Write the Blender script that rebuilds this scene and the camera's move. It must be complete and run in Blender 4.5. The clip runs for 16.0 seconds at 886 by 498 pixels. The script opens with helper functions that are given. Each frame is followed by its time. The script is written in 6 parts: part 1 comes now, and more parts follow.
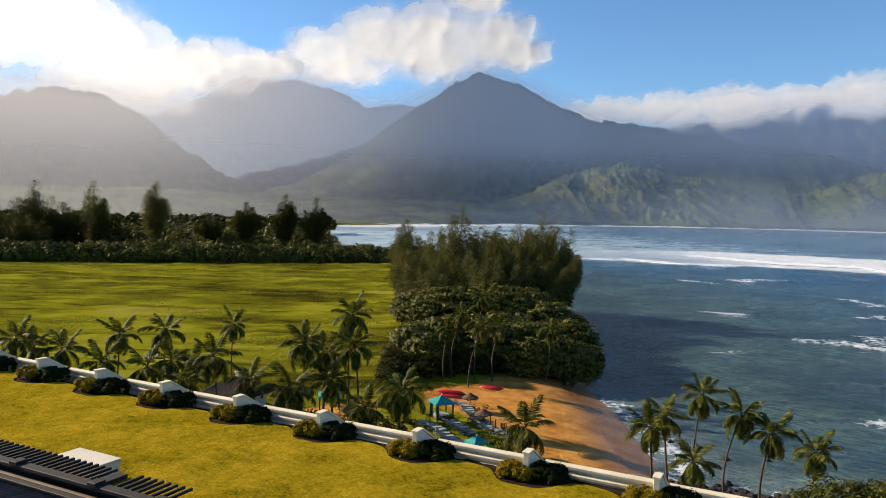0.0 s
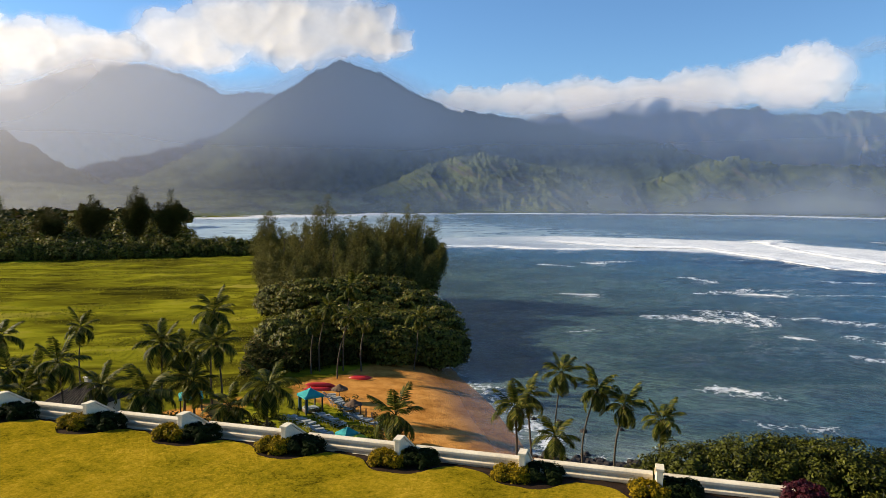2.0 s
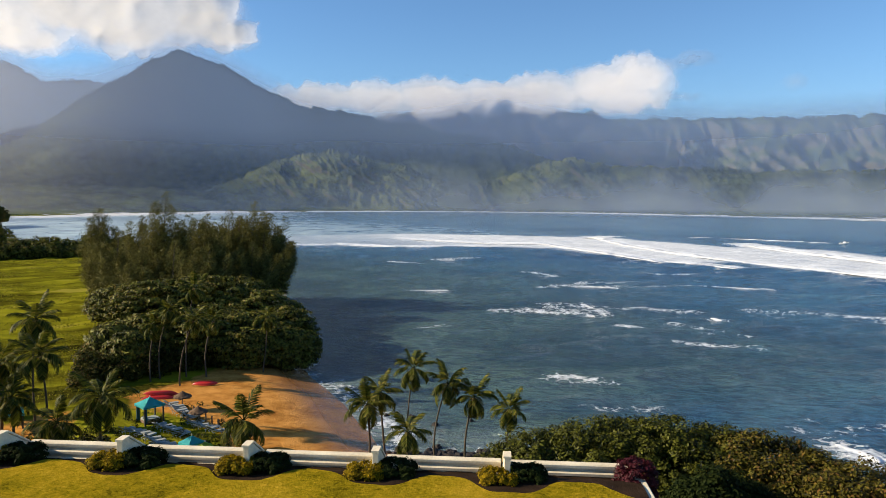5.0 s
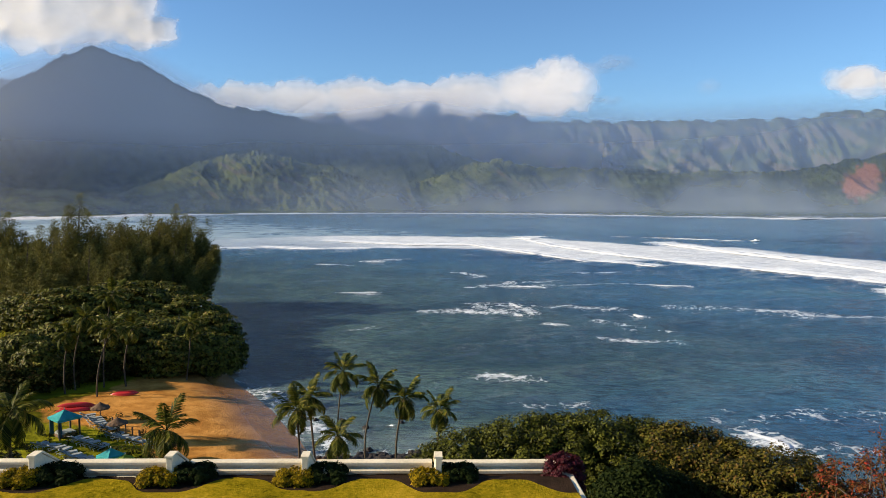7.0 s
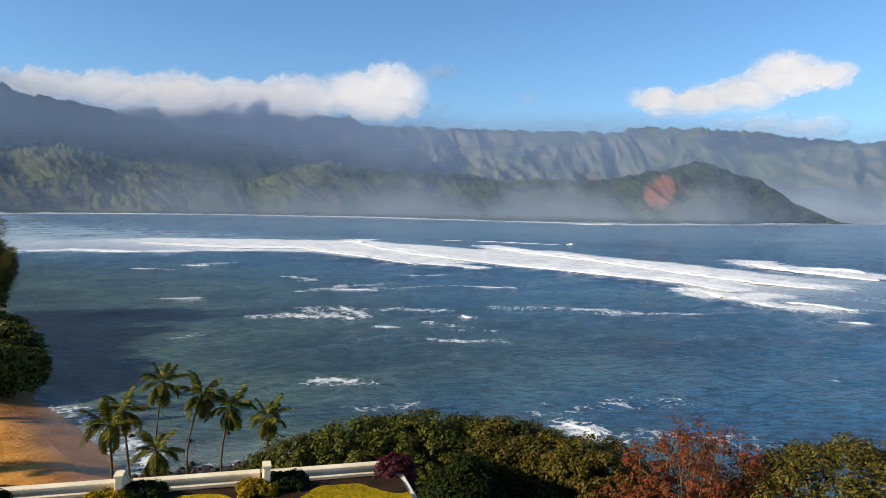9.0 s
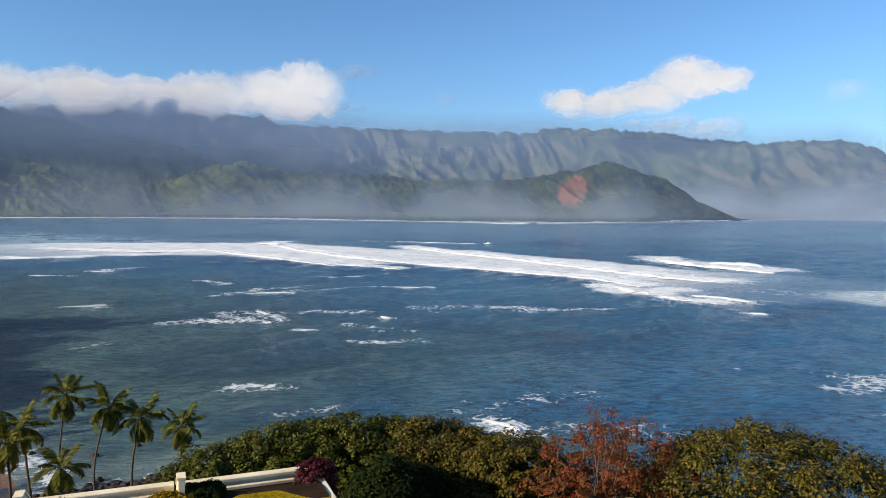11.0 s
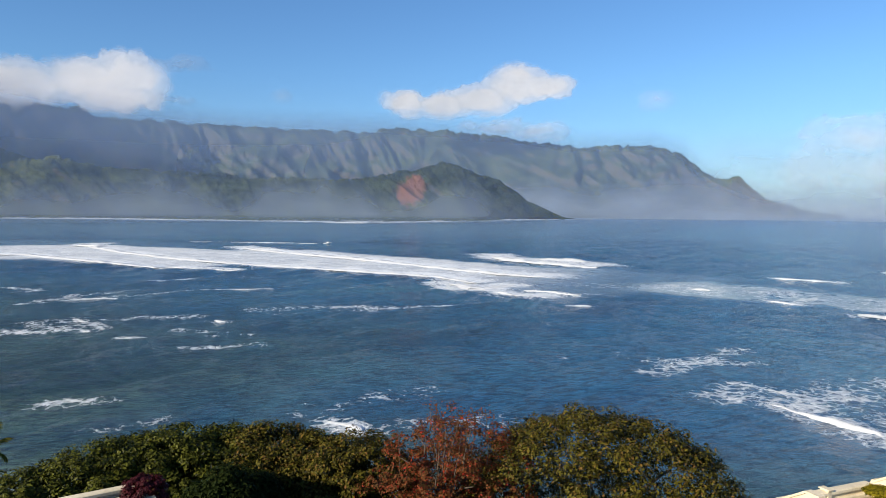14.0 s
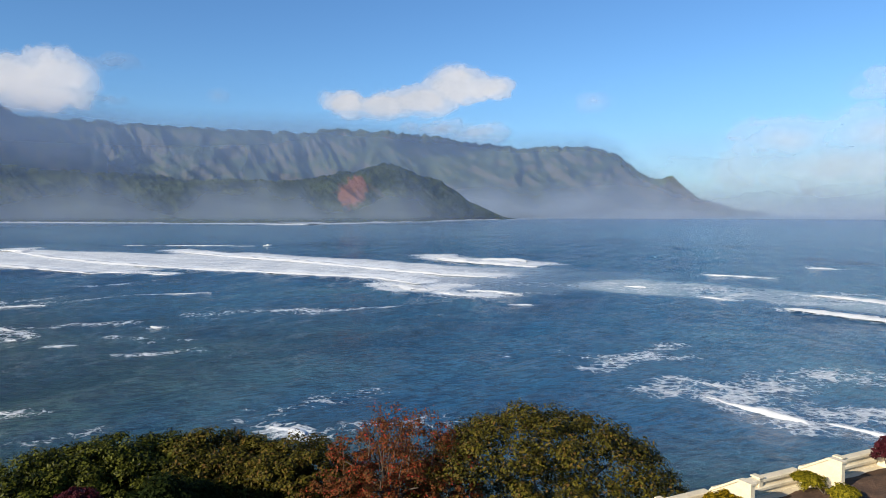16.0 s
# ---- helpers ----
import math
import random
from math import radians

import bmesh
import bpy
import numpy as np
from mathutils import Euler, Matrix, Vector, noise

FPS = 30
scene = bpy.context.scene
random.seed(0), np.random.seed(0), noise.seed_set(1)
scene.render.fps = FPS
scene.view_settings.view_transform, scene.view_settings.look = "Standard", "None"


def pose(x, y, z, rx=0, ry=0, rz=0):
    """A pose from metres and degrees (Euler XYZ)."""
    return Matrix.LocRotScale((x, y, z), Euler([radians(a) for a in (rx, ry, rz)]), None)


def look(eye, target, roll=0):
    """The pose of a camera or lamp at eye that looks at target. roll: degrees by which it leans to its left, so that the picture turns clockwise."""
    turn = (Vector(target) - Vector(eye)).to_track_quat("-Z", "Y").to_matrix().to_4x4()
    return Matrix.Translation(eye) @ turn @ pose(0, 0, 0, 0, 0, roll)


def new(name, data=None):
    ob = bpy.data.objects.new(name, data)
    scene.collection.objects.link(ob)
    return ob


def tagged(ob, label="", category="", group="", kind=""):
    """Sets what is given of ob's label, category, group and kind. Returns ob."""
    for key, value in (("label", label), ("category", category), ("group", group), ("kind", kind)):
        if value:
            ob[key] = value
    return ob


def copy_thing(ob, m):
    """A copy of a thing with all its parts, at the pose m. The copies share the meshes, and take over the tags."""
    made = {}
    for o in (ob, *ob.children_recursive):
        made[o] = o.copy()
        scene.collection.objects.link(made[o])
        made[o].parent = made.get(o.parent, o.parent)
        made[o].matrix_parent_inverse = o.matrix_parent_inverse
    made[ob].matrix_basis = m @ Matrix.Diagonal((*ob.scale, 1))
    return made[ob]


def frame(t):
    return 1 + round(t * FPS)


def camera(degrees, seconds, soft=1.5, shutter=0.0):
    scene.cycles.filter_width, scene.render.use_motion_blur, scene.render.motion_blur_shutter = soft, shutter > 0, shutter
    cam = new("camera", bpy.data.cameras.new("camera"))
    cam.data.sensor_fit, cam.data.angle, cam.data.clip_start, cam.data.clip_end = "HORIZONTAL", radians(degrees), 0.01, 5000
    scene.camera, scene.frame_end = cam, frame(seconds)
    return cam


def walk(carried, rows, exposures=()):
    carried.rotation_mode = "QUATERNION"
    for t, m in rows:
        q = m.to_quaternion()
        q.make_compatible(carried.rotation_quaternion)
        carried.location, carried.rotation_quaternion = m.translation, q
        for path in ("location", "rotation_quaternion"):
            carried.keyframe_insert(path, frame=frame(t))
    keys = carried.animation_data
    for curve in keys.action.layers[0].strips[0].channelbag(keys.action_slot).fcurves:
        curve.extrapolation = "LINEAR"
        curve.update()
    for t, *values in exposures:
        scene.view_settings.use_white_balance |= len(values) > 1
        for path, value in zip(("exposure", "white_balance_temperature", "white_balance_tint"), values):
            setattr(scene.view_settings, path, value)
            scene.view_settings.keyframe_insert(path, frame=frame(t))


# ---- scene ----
EYE = 30.0  # metres above the sea
cam = camera(64.0, 16.0, soft=0.5)
# seconds, yaw, pitch, roll: the camera turns where it stands, high over the terrace
ROWS = [
    (0.0, 0.00, -2.88, -1.05),
    (0.5, -2.31, -3.12, -0.75),
    (1.0, -5.31, -3.45, -0.34),
    (1.5, -8.70, -3.76, 0.22),
    (2.0, -10.82, -3.62, -0.21),
    (2.5, -12.20, -3.60, -0.27),
    (3.0, -14.67, -3.61, -0.20),
    (3.5, -16.83, -3.73, -0.28),
    (4.0, -19.08, -3.79, -0.18),
    (4.5, -21.11, -3.78, -0.38),
    (5.0, -22.86, -3.75, -0.31),
    (7.5, -31.16, -3.50, -0.29),
    (8.0, -34.71, -3.32, -0.68),
    (8.5, -38.91, -3.22, -0.88),
    (9.0, -42.18, -3.26, -0.90),
    (11.5, -50.18, -3.10, -0.30),
    (12.0, -52.03, -3.07, -0.24),
    (12.5, -54.47, -3.15, -0.01),
    (13.0, -57.33, -3.22, 0.01),
    (13.5, -60.07, -3.24, -0.10),
    (14.0, -61.67, -3.14, -0.40),
    (14.5, -62.84, -3.04, -0.38),
    (15.0, -64.00, -3.14, -0.11),
    (15.5, -64.97, -3.06, -0.08),
    (16.0, -66.33, -3.06, -0.00),
]
walk(cam, [(t, pose(0, 0, EYE, 0, 0, yaw) @ pose(0, 0, 0, 90 + pitch) @ pose(0, 0, 0, 0, 0, -roll)) for t, yaw, pitch, roll in ROWS],
     exposures=[(0, 1.02, 6550, 10), (3.5, 1.02, 6550, 10), (5, 1.0, 6550, 10), (7.5, 0.98, 6530, 10), (9, 0.97, 6450, 10), (12.5, 0.86, 6180, 10), (16, 0.70, 5950, 10)])

# ---- light ----
SUN_AZ, SUN_EL = -67.0, 23.0  # degrees; 0 is straight ahead (+y), to the right positive
world = bpy.data.worlds.new("sky")
scene.world = world
world.use_nodes = True
wn = world.node_tree
sky = wn.nodes.new("ShaderNodeTexSky")
sky.sky_type, sky.sun_disc = "NISHITA", False
sky.sun_elevation, sky.sun_rotation = radians(SUN_EL), radians(SUN_AZ)
sky.altitude, sky.air_density, sky.dust_density, sky.ozone_density = 30, 1.0, 0.1, 4.0
tint = wn.nodes.new("ShaderNodeMix")
tint.data_type, tint.blend_type = "RGBA", "MULTIPLY"
tint.inputs[0].default_value, tint.inputs[7].default_value = 1.0, (0.81, 0.97, 1.08, 1)
wn.links.new(sky.outputs[0], tint.inputs[6])
wn.links.new(tint.outputs[2], wn.nodes["Background"].inputs[0])
wn.nodes["Background"].inputs[1].default_value = 0.0765
sun = new("sun", bpy.data.lights.new("sun", "SUN"))
sun.data.energy, sun.data.angle, sun.data.color = 5.0, radians(0.6), (1.0, 0.84, 0.62)
sun_dir = Vector((math.sin(radians(SUN_AZ)) * math.cos(radians(SUN_EL)), math.cos(radians(SUN_AZ)) * math.cos(radians(SUN_EL)), math.sin(radians(SUN_EL))))
sun.matrix_world = look(sun_dir * 100, (0, 0, 0))


# ---- materials ----
def nodes_of(name):
    m = bpy.data.materials.new(name)
    m.use_nodes = True
    return m, m.node_tree, m.node_tree.nodes["Principled BSDF"]


def add(nt, kind, **values):
    n = nt.nodes.new(kind)
    for k, v in values.items():
        key = k.replace("_", " ")
        n.inputs[key].default_value = v
    return n


def noise_tex(nt, scale, detail=5.0, rough=0.6, stretch=(1, 1, 1), distortion=0.0, turn=0.0):
    tc = nt.nodes.new("ShaderNodeTexCoord")
    mp = nt.nodes.new("ShaderNodeMapping")
    mp.inputs["Scale"].default_value = stretch
    if turn:
        rot = nt.nodes.new("ShaderNodeMapping")
        rot.inputs["Rotation"].default_value = (0, 0, radians(turn))
        nt.links.new(tc.outputs["Object"], rot.inputs["Vector"])
        nt.links.new(rot.outputs[0], mp.inputs["Vector"])
    else:
        nt.links.new(tc.outputs["Object"], mp.inputs["Vector"])
    n = add(nt, "ShaderNodeTexNoise", Scale=scale, Detail=detail, Roughness=rough, Distortion=distortion)
    nt.links.new(mp.outputs[0], n.inputs["Vector"])
    return n


def ramp(nt, source, stops):
    r = nt.nodes.new("ShaderNodeValToRGB")
    while len(r.color_ramp.elements) < len(stops):
        r.color_ramp.elements.new(0.5)
    for e, (p, c) in zip(r.color_ramp.elements, stops):
        e.position = p
        e.color = (*c, 1) if len(c) == 3 else c
    nt.links.new(source, r.inputs[0])
    return r


def mix_col(nt, fac, a, b, mode="MIX"):
    m = nt.nodes.new("ShaderNodeMix")
    m.data_type, m.blend_type = "RGBA", mode
    for socket, value in ((m.inputs[0], fac), (m.inputs[6], a), (m.inputs[7], b)):
        if hasattr(value, "is_linked"):
            nt.links.new(value, socket)
        elif isinstance(value, tuple):
            socket.default_value = (*value, 1)
        else:
            socket.default_value = value
    return m.outputs[2]


def calc(nt, op, a, b=0.0, c=None):
    m = nt.nodes.new("ShaderNodeMath")
    m.operation = op
    for i, v in enumerate((a, b, c)):
        if v is None:
            continue
        if hasattr(v, "is_linked"):
            nt.links.new(v, m.inputs[i])
        else:
            m.inputs[i].default_value = v
    return m.outputs[0]


def attr(nt, name):
    a = nt.nodes.new("ShaderNodeAttribute")
    a.attribute_name = name
    return a.outputs["Fac"]


def bump(nt, bsdf, height, strength=0.5, distance=0.05):
    b = nt.nodes.new("ShaderNodeBump")
    b.inputs["Strength"].default_value, b.inputs["Distance"].default_value = strength, distance
    nt.links.new(height, b.inputs["Height"])
    nt.links.new(b.outputs[0], bsdf.inputs["Normal"])


def surface(name, dark, light, coarse=0.5, fine=12.0, rough=0.85, relief=0.4, depth=0.02, spec=0.25, metal=0.0, vary=0.0):
    """A plain surface with stains at a coarse scale and grain at a fine one."""
    m, nt, p = nodes_of(name)
    a, b = noise_tex(nt, coarse, 4), noise_tex(nt, fine, 6, 0.65)
    f = calc(nt, "ADD", calc(nt, "MULTIPLY", a.outputs[0], 0.6), calc(nt, "MULTIPLY", b.outputs[0], 0.4))
    c = ramp(nt, f, [(0.32, dark), (0.66, light)]).outputs[0]
    if vary:
        info = nt.nodes.new("ShaderNodeObjectInfo")
        c = mix_col(nt, calc(nt, "MULTIPLY", info.outputs["Random"], vary), c, tuple(v * 0.45 for v in dark))
    nt.links.new(c, p.inputs["Base Color"])
    p.inputs["Roughness"].default_value, p.inputs["Metallic"].default_value = rough, metal
    p.inputs["Specular IOR Level"].default_value = spec
    bump(nt, p, b.outputs[0], relief, depth)
    return m


def leaf_material(name, dark, light, through_light=0.3, rough=0.5, dry=None, spec=0.12):
    """Leaves: each one a shade of its own, part of the light passes through."""
    m, nt, p = nodes_of(name)
    g = nt.nodes.new("ShaderNodeNewGeometry")
    stops = [(0.0, dark), (0.8, light)] + ([(1.0, dry)] if dry else [])
    c = ramp(nt, g.outputs["Random Per Island"], stops).outputs[0]
    big = noise_tex(nt, 0.35, 3)
    c = mix_col(nt, calc(nt, "MULTIPLY", big.outputs[0], 0.5), c, tuple(v * 0.6 for v in dark))
    nt.links.new(c, p.inputs["Base Color"])
    p.inputs["Roughness"].default_value, p.inputs["Specular IOR Level"].default_value = rough, spec
    t = nt.nodes.new("ShaderNodeBsdfTranslucent")
    nt.links.new(c, t.inputs[0])
    x = nt.nodes.new("ShaderNodeMixShader")
    x.inputs[0].default_value = through_light
    nt.links.new(p.outputs[0], x.inputs[1])
    nt.links.new(t.outputs[0], x.inputs[2])
    nt.links.new(x.outputs[0], nt.nodes["Material Output"].inputs[0])
    return m


def veil_material(name, color, scale, stretch=(1, 1, 1), low=0.3, high=0.7, soft=0.45, detail=5.0, relief=0.0, shade_col=None):
    """Sheet of mist, cloud or painted distance haze: mostly clear, scatters the sun's light to both sides; the mesh
    carries its density.
    """
    m, nt, p = nodes_of(name)
    nt.nodes.remove(p)
    n = noise_tex(nt, scale, detail, 0.55, stretch)
    k = nt.nodes.new("ShaderNodeMapRange")
    k.inputs["From Min"].default_value, k.inputs["From Max"].default_value = low, high
    k.inputs["To Min"].default_value = soft
    nt.links.new(n.outputs[0], k.inputs["Value"])
    dens = calc(nt, "MULTIPLY", attr(nt, "thickness"), k.outputs[0])
    # droplets scatter alike whichever way the bank faces: light is taken from the whole upper sky
    up, g, way = nt.nodes.new("ShaderNodeCombineXYZ"), nt.nodes.new("ShaderNodeNewGeometry"), nt.nodes.new("ShaderNodeVectorMath")
    up.inputs[2].default_value = 1.0
    facing = g.outputs["Normal"]
    if relief:
        lump = nt.nodes.new("ShaderNodeBump")
        lump.inputs["Strength"].default_value, lump.inputs["Distance"].default_value = 0.6, 30.0
        nt.links.new(n.outputs[0], lump.inputs["Height"])
        facing = lump.outputs[0]
    way.operation = "MULTIPLY_ADD"
    nt.links.new(facing, way.inputs[0])
    way.inputs[1].default_value = (relief, relief, relief)
    nt.links.new(up.outputs[0], way.inputs[2])
    away = nt.nodes.new("ShaderNodeVectorMath")
    away.operation = "MULTIPLY_ADD"
    nt.links.new(up.outputs[0], away.inputs[0])
    away.inputs[1].default_value = (-1.0, -1.0, -1.0)
    lean = nt.nodes.new("ShaderNodeVectorMath")
    lean.operation = "MULTIPLY"
    nt.links.new(facing, lean.inputs[0])
    lean.inputs[1].default_value = (relief, relief, relief)
    nt.links.new(lean.outputs[0], away.inputs[2])
    d, t, x = nt.nodes.new("ShaderNodeBsdfDiffuse"), nt.nodes.new("ShaderNodeBsdfTranslucent"), nt.nodes.new("ShaderNodeMixShader")
    d.inputs[0].default_value = t.inputs[0].default_value = (*color, 1)
    if shade_col:  # grey self-shade painted into the colour, patchy by noise
        shade_mix = ramp(nt, noise_tex(nt, scale * 0.55, 5, 0.55, stretch).outputs[0], [(0.36, shade_col), (0.60, color)]).outputs[0]
        nt.links.new(shade_mix, d.inputs[0]), nt.links.new(shade_mix, t.inputs[0])
    nt.links.new(way.outputs[0], d.inputs["Normal"])
    nt.links.new(away.outputs[0], t.inputs["Normal"])
    both = nt.nodes.new("ShaderNodeAddShader")
    nt.links.new(d.outputs[0], both.inputs[0])
    nt.links.new(t.outputs[0], both.inputs[1])
    clear = nt.nodes.new("ShaderNodeBsdfTransparent")
    nt.links.new(dens, x.inputs[0])
    nt.links.new(clear.outputs[0], x.inputs[1])
    nt.links.new(both.outputs[0], x.inputs[2])
    nt.links.new(x.outputs[0], nt.nodes["Material Output"].inputs[0])
    return m


def ground_material():
    m, nt, p = nodes_of("ground")
    a, b, c = noise_tex(nt, 0.02, 5), noise_tex(nt, 0.06, 6, 0.58, (0.5, 2.2, 1), 0.8), noise_tex(nt, 1.3, 5, 0.7)
    f = calc(nt, "ADD", calc(nt, "MULTIPLY", a.outputs[0], 0.5), calc(nt, "MULTIPLY", b.outputs[0], 0.5))
    grass = ramp(nt, f, [(0.40, (0.030, 0.026, 0.005)), (0.45, (0.085, 0.076, 0.007)), (0.50, (0.150, 0.143, 0.010)), (0.56, (0.25, 0.242, 0.014)), (0.64, (0.30, 0.255, 0.040))]).outputs[0]
    grass = mix_col(nt, calc(nt, "MULTIPLY", c.outputs[0], 0.40), grass, (0.05, 0.06, 0.005))
    sand = ramp(nt, noise_tex(nt, 0.35, 6, 0.6).outputs[0], [(0.34, (0.30, 0.125, 0.026)), (0.48, (0.44, 0.20, 0.045)), (0.64, (0.56, 0.27, 0.068))]).outputs[0]
    edge = calc(nt, "ADD", attr(nt, "sand"), calc(nt, "MULTIPLY", calc(nt, "SUBTRACT", noise_tex(nt, 0.5, 5).outputs[0], 0.5), 0.5))
    k = nt.nodes.new("ShaderNodeMapRange")
    k.inputs["From Min"].default_value, k.inputs["From Max"].default_value = 0.42, 0.58
    nt.links.new(edge, k.inputs["Value"])
    col = mix_col(nt, k.outputs[0], grass, sand)
    wet = attr(nt, "wet")
    col = mix_col(nt, calc(nt, "MULTIPLY", wet, 0.6), col, (0.10, 0.045, 0.018))
    far = attr(nt, "woods")
    wood = ramp(nt, noise_tex(nt, 0.03, 8, 0.7).outputs[0], [(0.35, (0.018, 0.03, 0.010)), (0.65, (0.075, 0.10, 0.028))]).outputs[0]
    col = mix_col(nt, far, col, wood)
    nt.links.new(col, p.inputs["Base Color"])
    nt.links.new(calc(nt, "SUBTRACT", 0.95, calc(nt, "MULTIPLY", wet, 0.80)), p.inputs["Roughness"])
    nt.links.new(calc(nt, "MULTIPLY", wet, 0.5), p.inputs["Specular IOR Level"])
    bump(nt, p, calc(nt, "MULTIPLY", calc(nt, "ADD", c.outputs[0], b.outputs[0]), calc(nt, "SUBTRACT", 1.0, calc(nt, "MULTIPLY", k.outputs[0], 0.45))), 0.8, 0.5)
    return m


WAVES = -50.0  # the swell comes in from the north-east


def sea_material():
    m, nt, p = nodes_of("sea_water")
    big, mid = noise_tex(nt, 0.010, 5, 0.6), noise_tex(nt, 0.045, 6, 0.65)
    deep = ramp(nt, calc(nt, "ADD", calc(nt, "MULTIPLY", big.outputs[0], 0.6), calc(nt, "MULTIPLY", mid.outputs[0], 0.4)),
                [(0.38, (0.018, 0.064, 0.148)), (0.47, (0.028, 0.112, 0.232)), (0.55, (0.042, 0.138, 0.252)), (0.64, (0.064, 0.180, 0.272))]).outputs[0]
    reef = ramp(nt, noise_tex(nt, 0.03, 5, 0.6, (1, 1, 1), 0.4).outputs[0], [(0.4, (0.030, 0.060, 0.058)), (0.62, (0.076, 0.132, 0.112))]).outputs[0]
    col = mix_col(nt, attr(nt, "shallow"), deep, reef)
    # dark troughs of the wavelets painted into the water colour
    chop_shade = noise_tex(nt, 0.95, 8, 0.75, (1, 0.32, 1), 0.3, WAVES)
    col = mix_col(nt, ramp(nt, chop_shade.outputs[0], [(0.45, (0.65, 0.65, 0.65)), (0.505, (0, 0, 0))]).outputs[0], col, (0.006, 0.022, 0.055))
    # pale tint: milky surf water, plus haze painted on the far sea
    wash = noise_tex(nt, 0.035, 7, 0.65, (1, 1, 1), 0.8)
    milk_haze = calc(nt, "MULTIPLY", attr(nt, "murk_haze"), ramp(nt, wash.outputs[0], [(0.36, (0.25, 0.25, 0.25)), (0.62, (1, 1, 1))]).outputs[0])
    col = mix_col(nt, milk_haze, col, (0.46, 0.58, 0.61))
    # white water left behind by the breakers, drawn out along the crests
    drawn = ramp(nt, noise_tex(nt, 0.16, 6, 0.6, (1, 0.14, 1), 0.5).outputs[0], [(0.34, (0.62, 0.62, 0.62)), (0.60, (1, 1, 1))]).outputs[0]
    spent = calc(nt, "MULTIPLY", attr(nt, "wash"), drawn)
    col = mix_col(nt, spent, col, (0.58, 0.61, 0.625))
    # foam: lace of bubbles
    foam = attr(nt, "foam")
    lace, cells = noise_tex(nt, 0.10, 8, 0.68, (1, 1, 1), 1.2), noise_tex(nt, 0.55, 6, 0.7, (1, 1, 1), 1.5)
    v = calc(nt, "ADD", calc(nt, "MULTIPLY", lace.outputs[0], 0.6), calc(nt, "MULTIPLY", cells.outputs[0], 0.4))
    web = nt.nodes.new("ShaderNodeTexVoronoi")
    web.feature = "DISTANCE_TO_EDGE"
    web.inputs["Scale"].default_value = 0.42
    tc, pull = nt.nodes.new("ShaderNodeTexCoord"), nt.nodes.new("ShaderNodeVectorMath")
    pull.operation = "MULTIPLY_ADD"
    nt.links.new(cells.outputs["Color"], pull.inputs[0])
    pull.inputs[1].default_value = (2.6, 2.6, 0.0)
    nt.links.new(tc.outputs["Object"], pull.inputs[2])
    nt.links.new(pull.outputs[0], web.inputs["Vector"])
    strands = ramp(nt, web.outputs["Distance"], [(0.0, (1, 1, 1)), (0.16, (0, 0, 0))]).outputs[0]
    v = calc(nt, "ADD", v, calc(nt, "MULTIPLY", calc(nt, "SUBTRACT", strands, 0.30), 0.11))
    k = nt.nodes.new("ShaderNodeMapRange")
    nt.links.new(calc(nt, "ADD", v, calc(nt, "MULTIPLY", foam, 0.34)), k.inputs["Value"])
    k.inputs["From Min"].default_value, k.inputs["From Max"].default_value = 0.66, 0.80
    white = calc(nt, "MULTIPLY", k.outputs[0], calc(nt, "MINIMUM", calc(nt, "MULTIPLY", foam, 3.0), 1.0))
    col = mix_col(nt, white, col, (0.74, 0.78, 0.80))
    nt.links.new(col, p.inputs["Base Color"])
    nt.links.new(calc(nt, "ADD", 0.10, calc(nt, "MULTIPLY", calc(nt, "MAXIMUM", calc(nt, "MAXIMUM", white, spent), milk_haze), 0.6)), p.inputs["Roughness"])
    p.inputs["IOR"].default_value, p.inputs["Specular IOR Level"].default_value = 1.33, 0.5
    w1, w2, w3 = noise_tex(nt, 0.09, 5, 0.6, (1, 0.4, 1), 0.4, WAVES), noise_tex(nt, 0.75, 6, 0.7, (1, 0.35, 1), 0.4, WAVES), noise_tex(nt, 1.4, 4, 0.7, (1, 0.5, 1), 0.0, WAVES)
    h = calc(nt, "ADD", calc(nt, "ADD", calc(nt, "MULTIPLY", w1.outputs[0], 2.2), calc(nt, "MULTIPLY", w2.outputs[0], 1.1)), calc(nt, "MULTIPLY", w3.outputs[0], 0.22))
    bump(nt, p, calc(nt, "MULTIPLY", h, calc(nt, "SUBTRACT", 1.0, calc(nt, "MULTIPLY", attr(nt, "wash"), 0.75))), 1.0, 1.15)
    return m


def mountain_material(name, forest, grass, rock, fine=0.035, depth=14.0):
    m, nt, p = nodes_of(name)
    a, b = noise_tex(nt, 0.008, 8, 0.66), noise_tex(nt, fine, 8, 0.72)
    f = calc(nt, "ADD", calc(nt, "MULTIPLY", a.outputs[0], 0.55), calc(nt, "MULTIPLY", b.outputs[0], 0.45))
    c = ramp(nt, f, [(0.42, forest), (0.58, grass)]).outputs[0]
    g = nt.nodes.new("ShaderNodeNewGeometry")
    s = nt.nodes.new("ShaderNodeSeparateXYZ")
    nt.links.new(g.outputs["Normal"], s.inputs[0])
    steep = ramp(nt, calc(nt, "ADD", s.outputs[2], calc(nt, "MULTIPLY", calc(nt, "SUBTRACT", b.outputs[0], 0.5), 0.7)), [(0.30, (1, 1, 1)), (0.55, (0, 0, 0))])
    c = mix_col(nt, calc(nt, "MULTIPLY", steep.outputs[0], 0.7), c, rock)
    c = mix_col(nt, attr(nt, "scar"), c, (0.27, 0.12, 0.065))
    nt.links.new(c, p.inputs["Base Color"])
    p.inputs["Roughness"].default_value, p.inputs["Specular IOR Level"].default_value = 0.95, 0.1
    bump(nt, p, b.outputs[0], 1.0, depth)
    return m


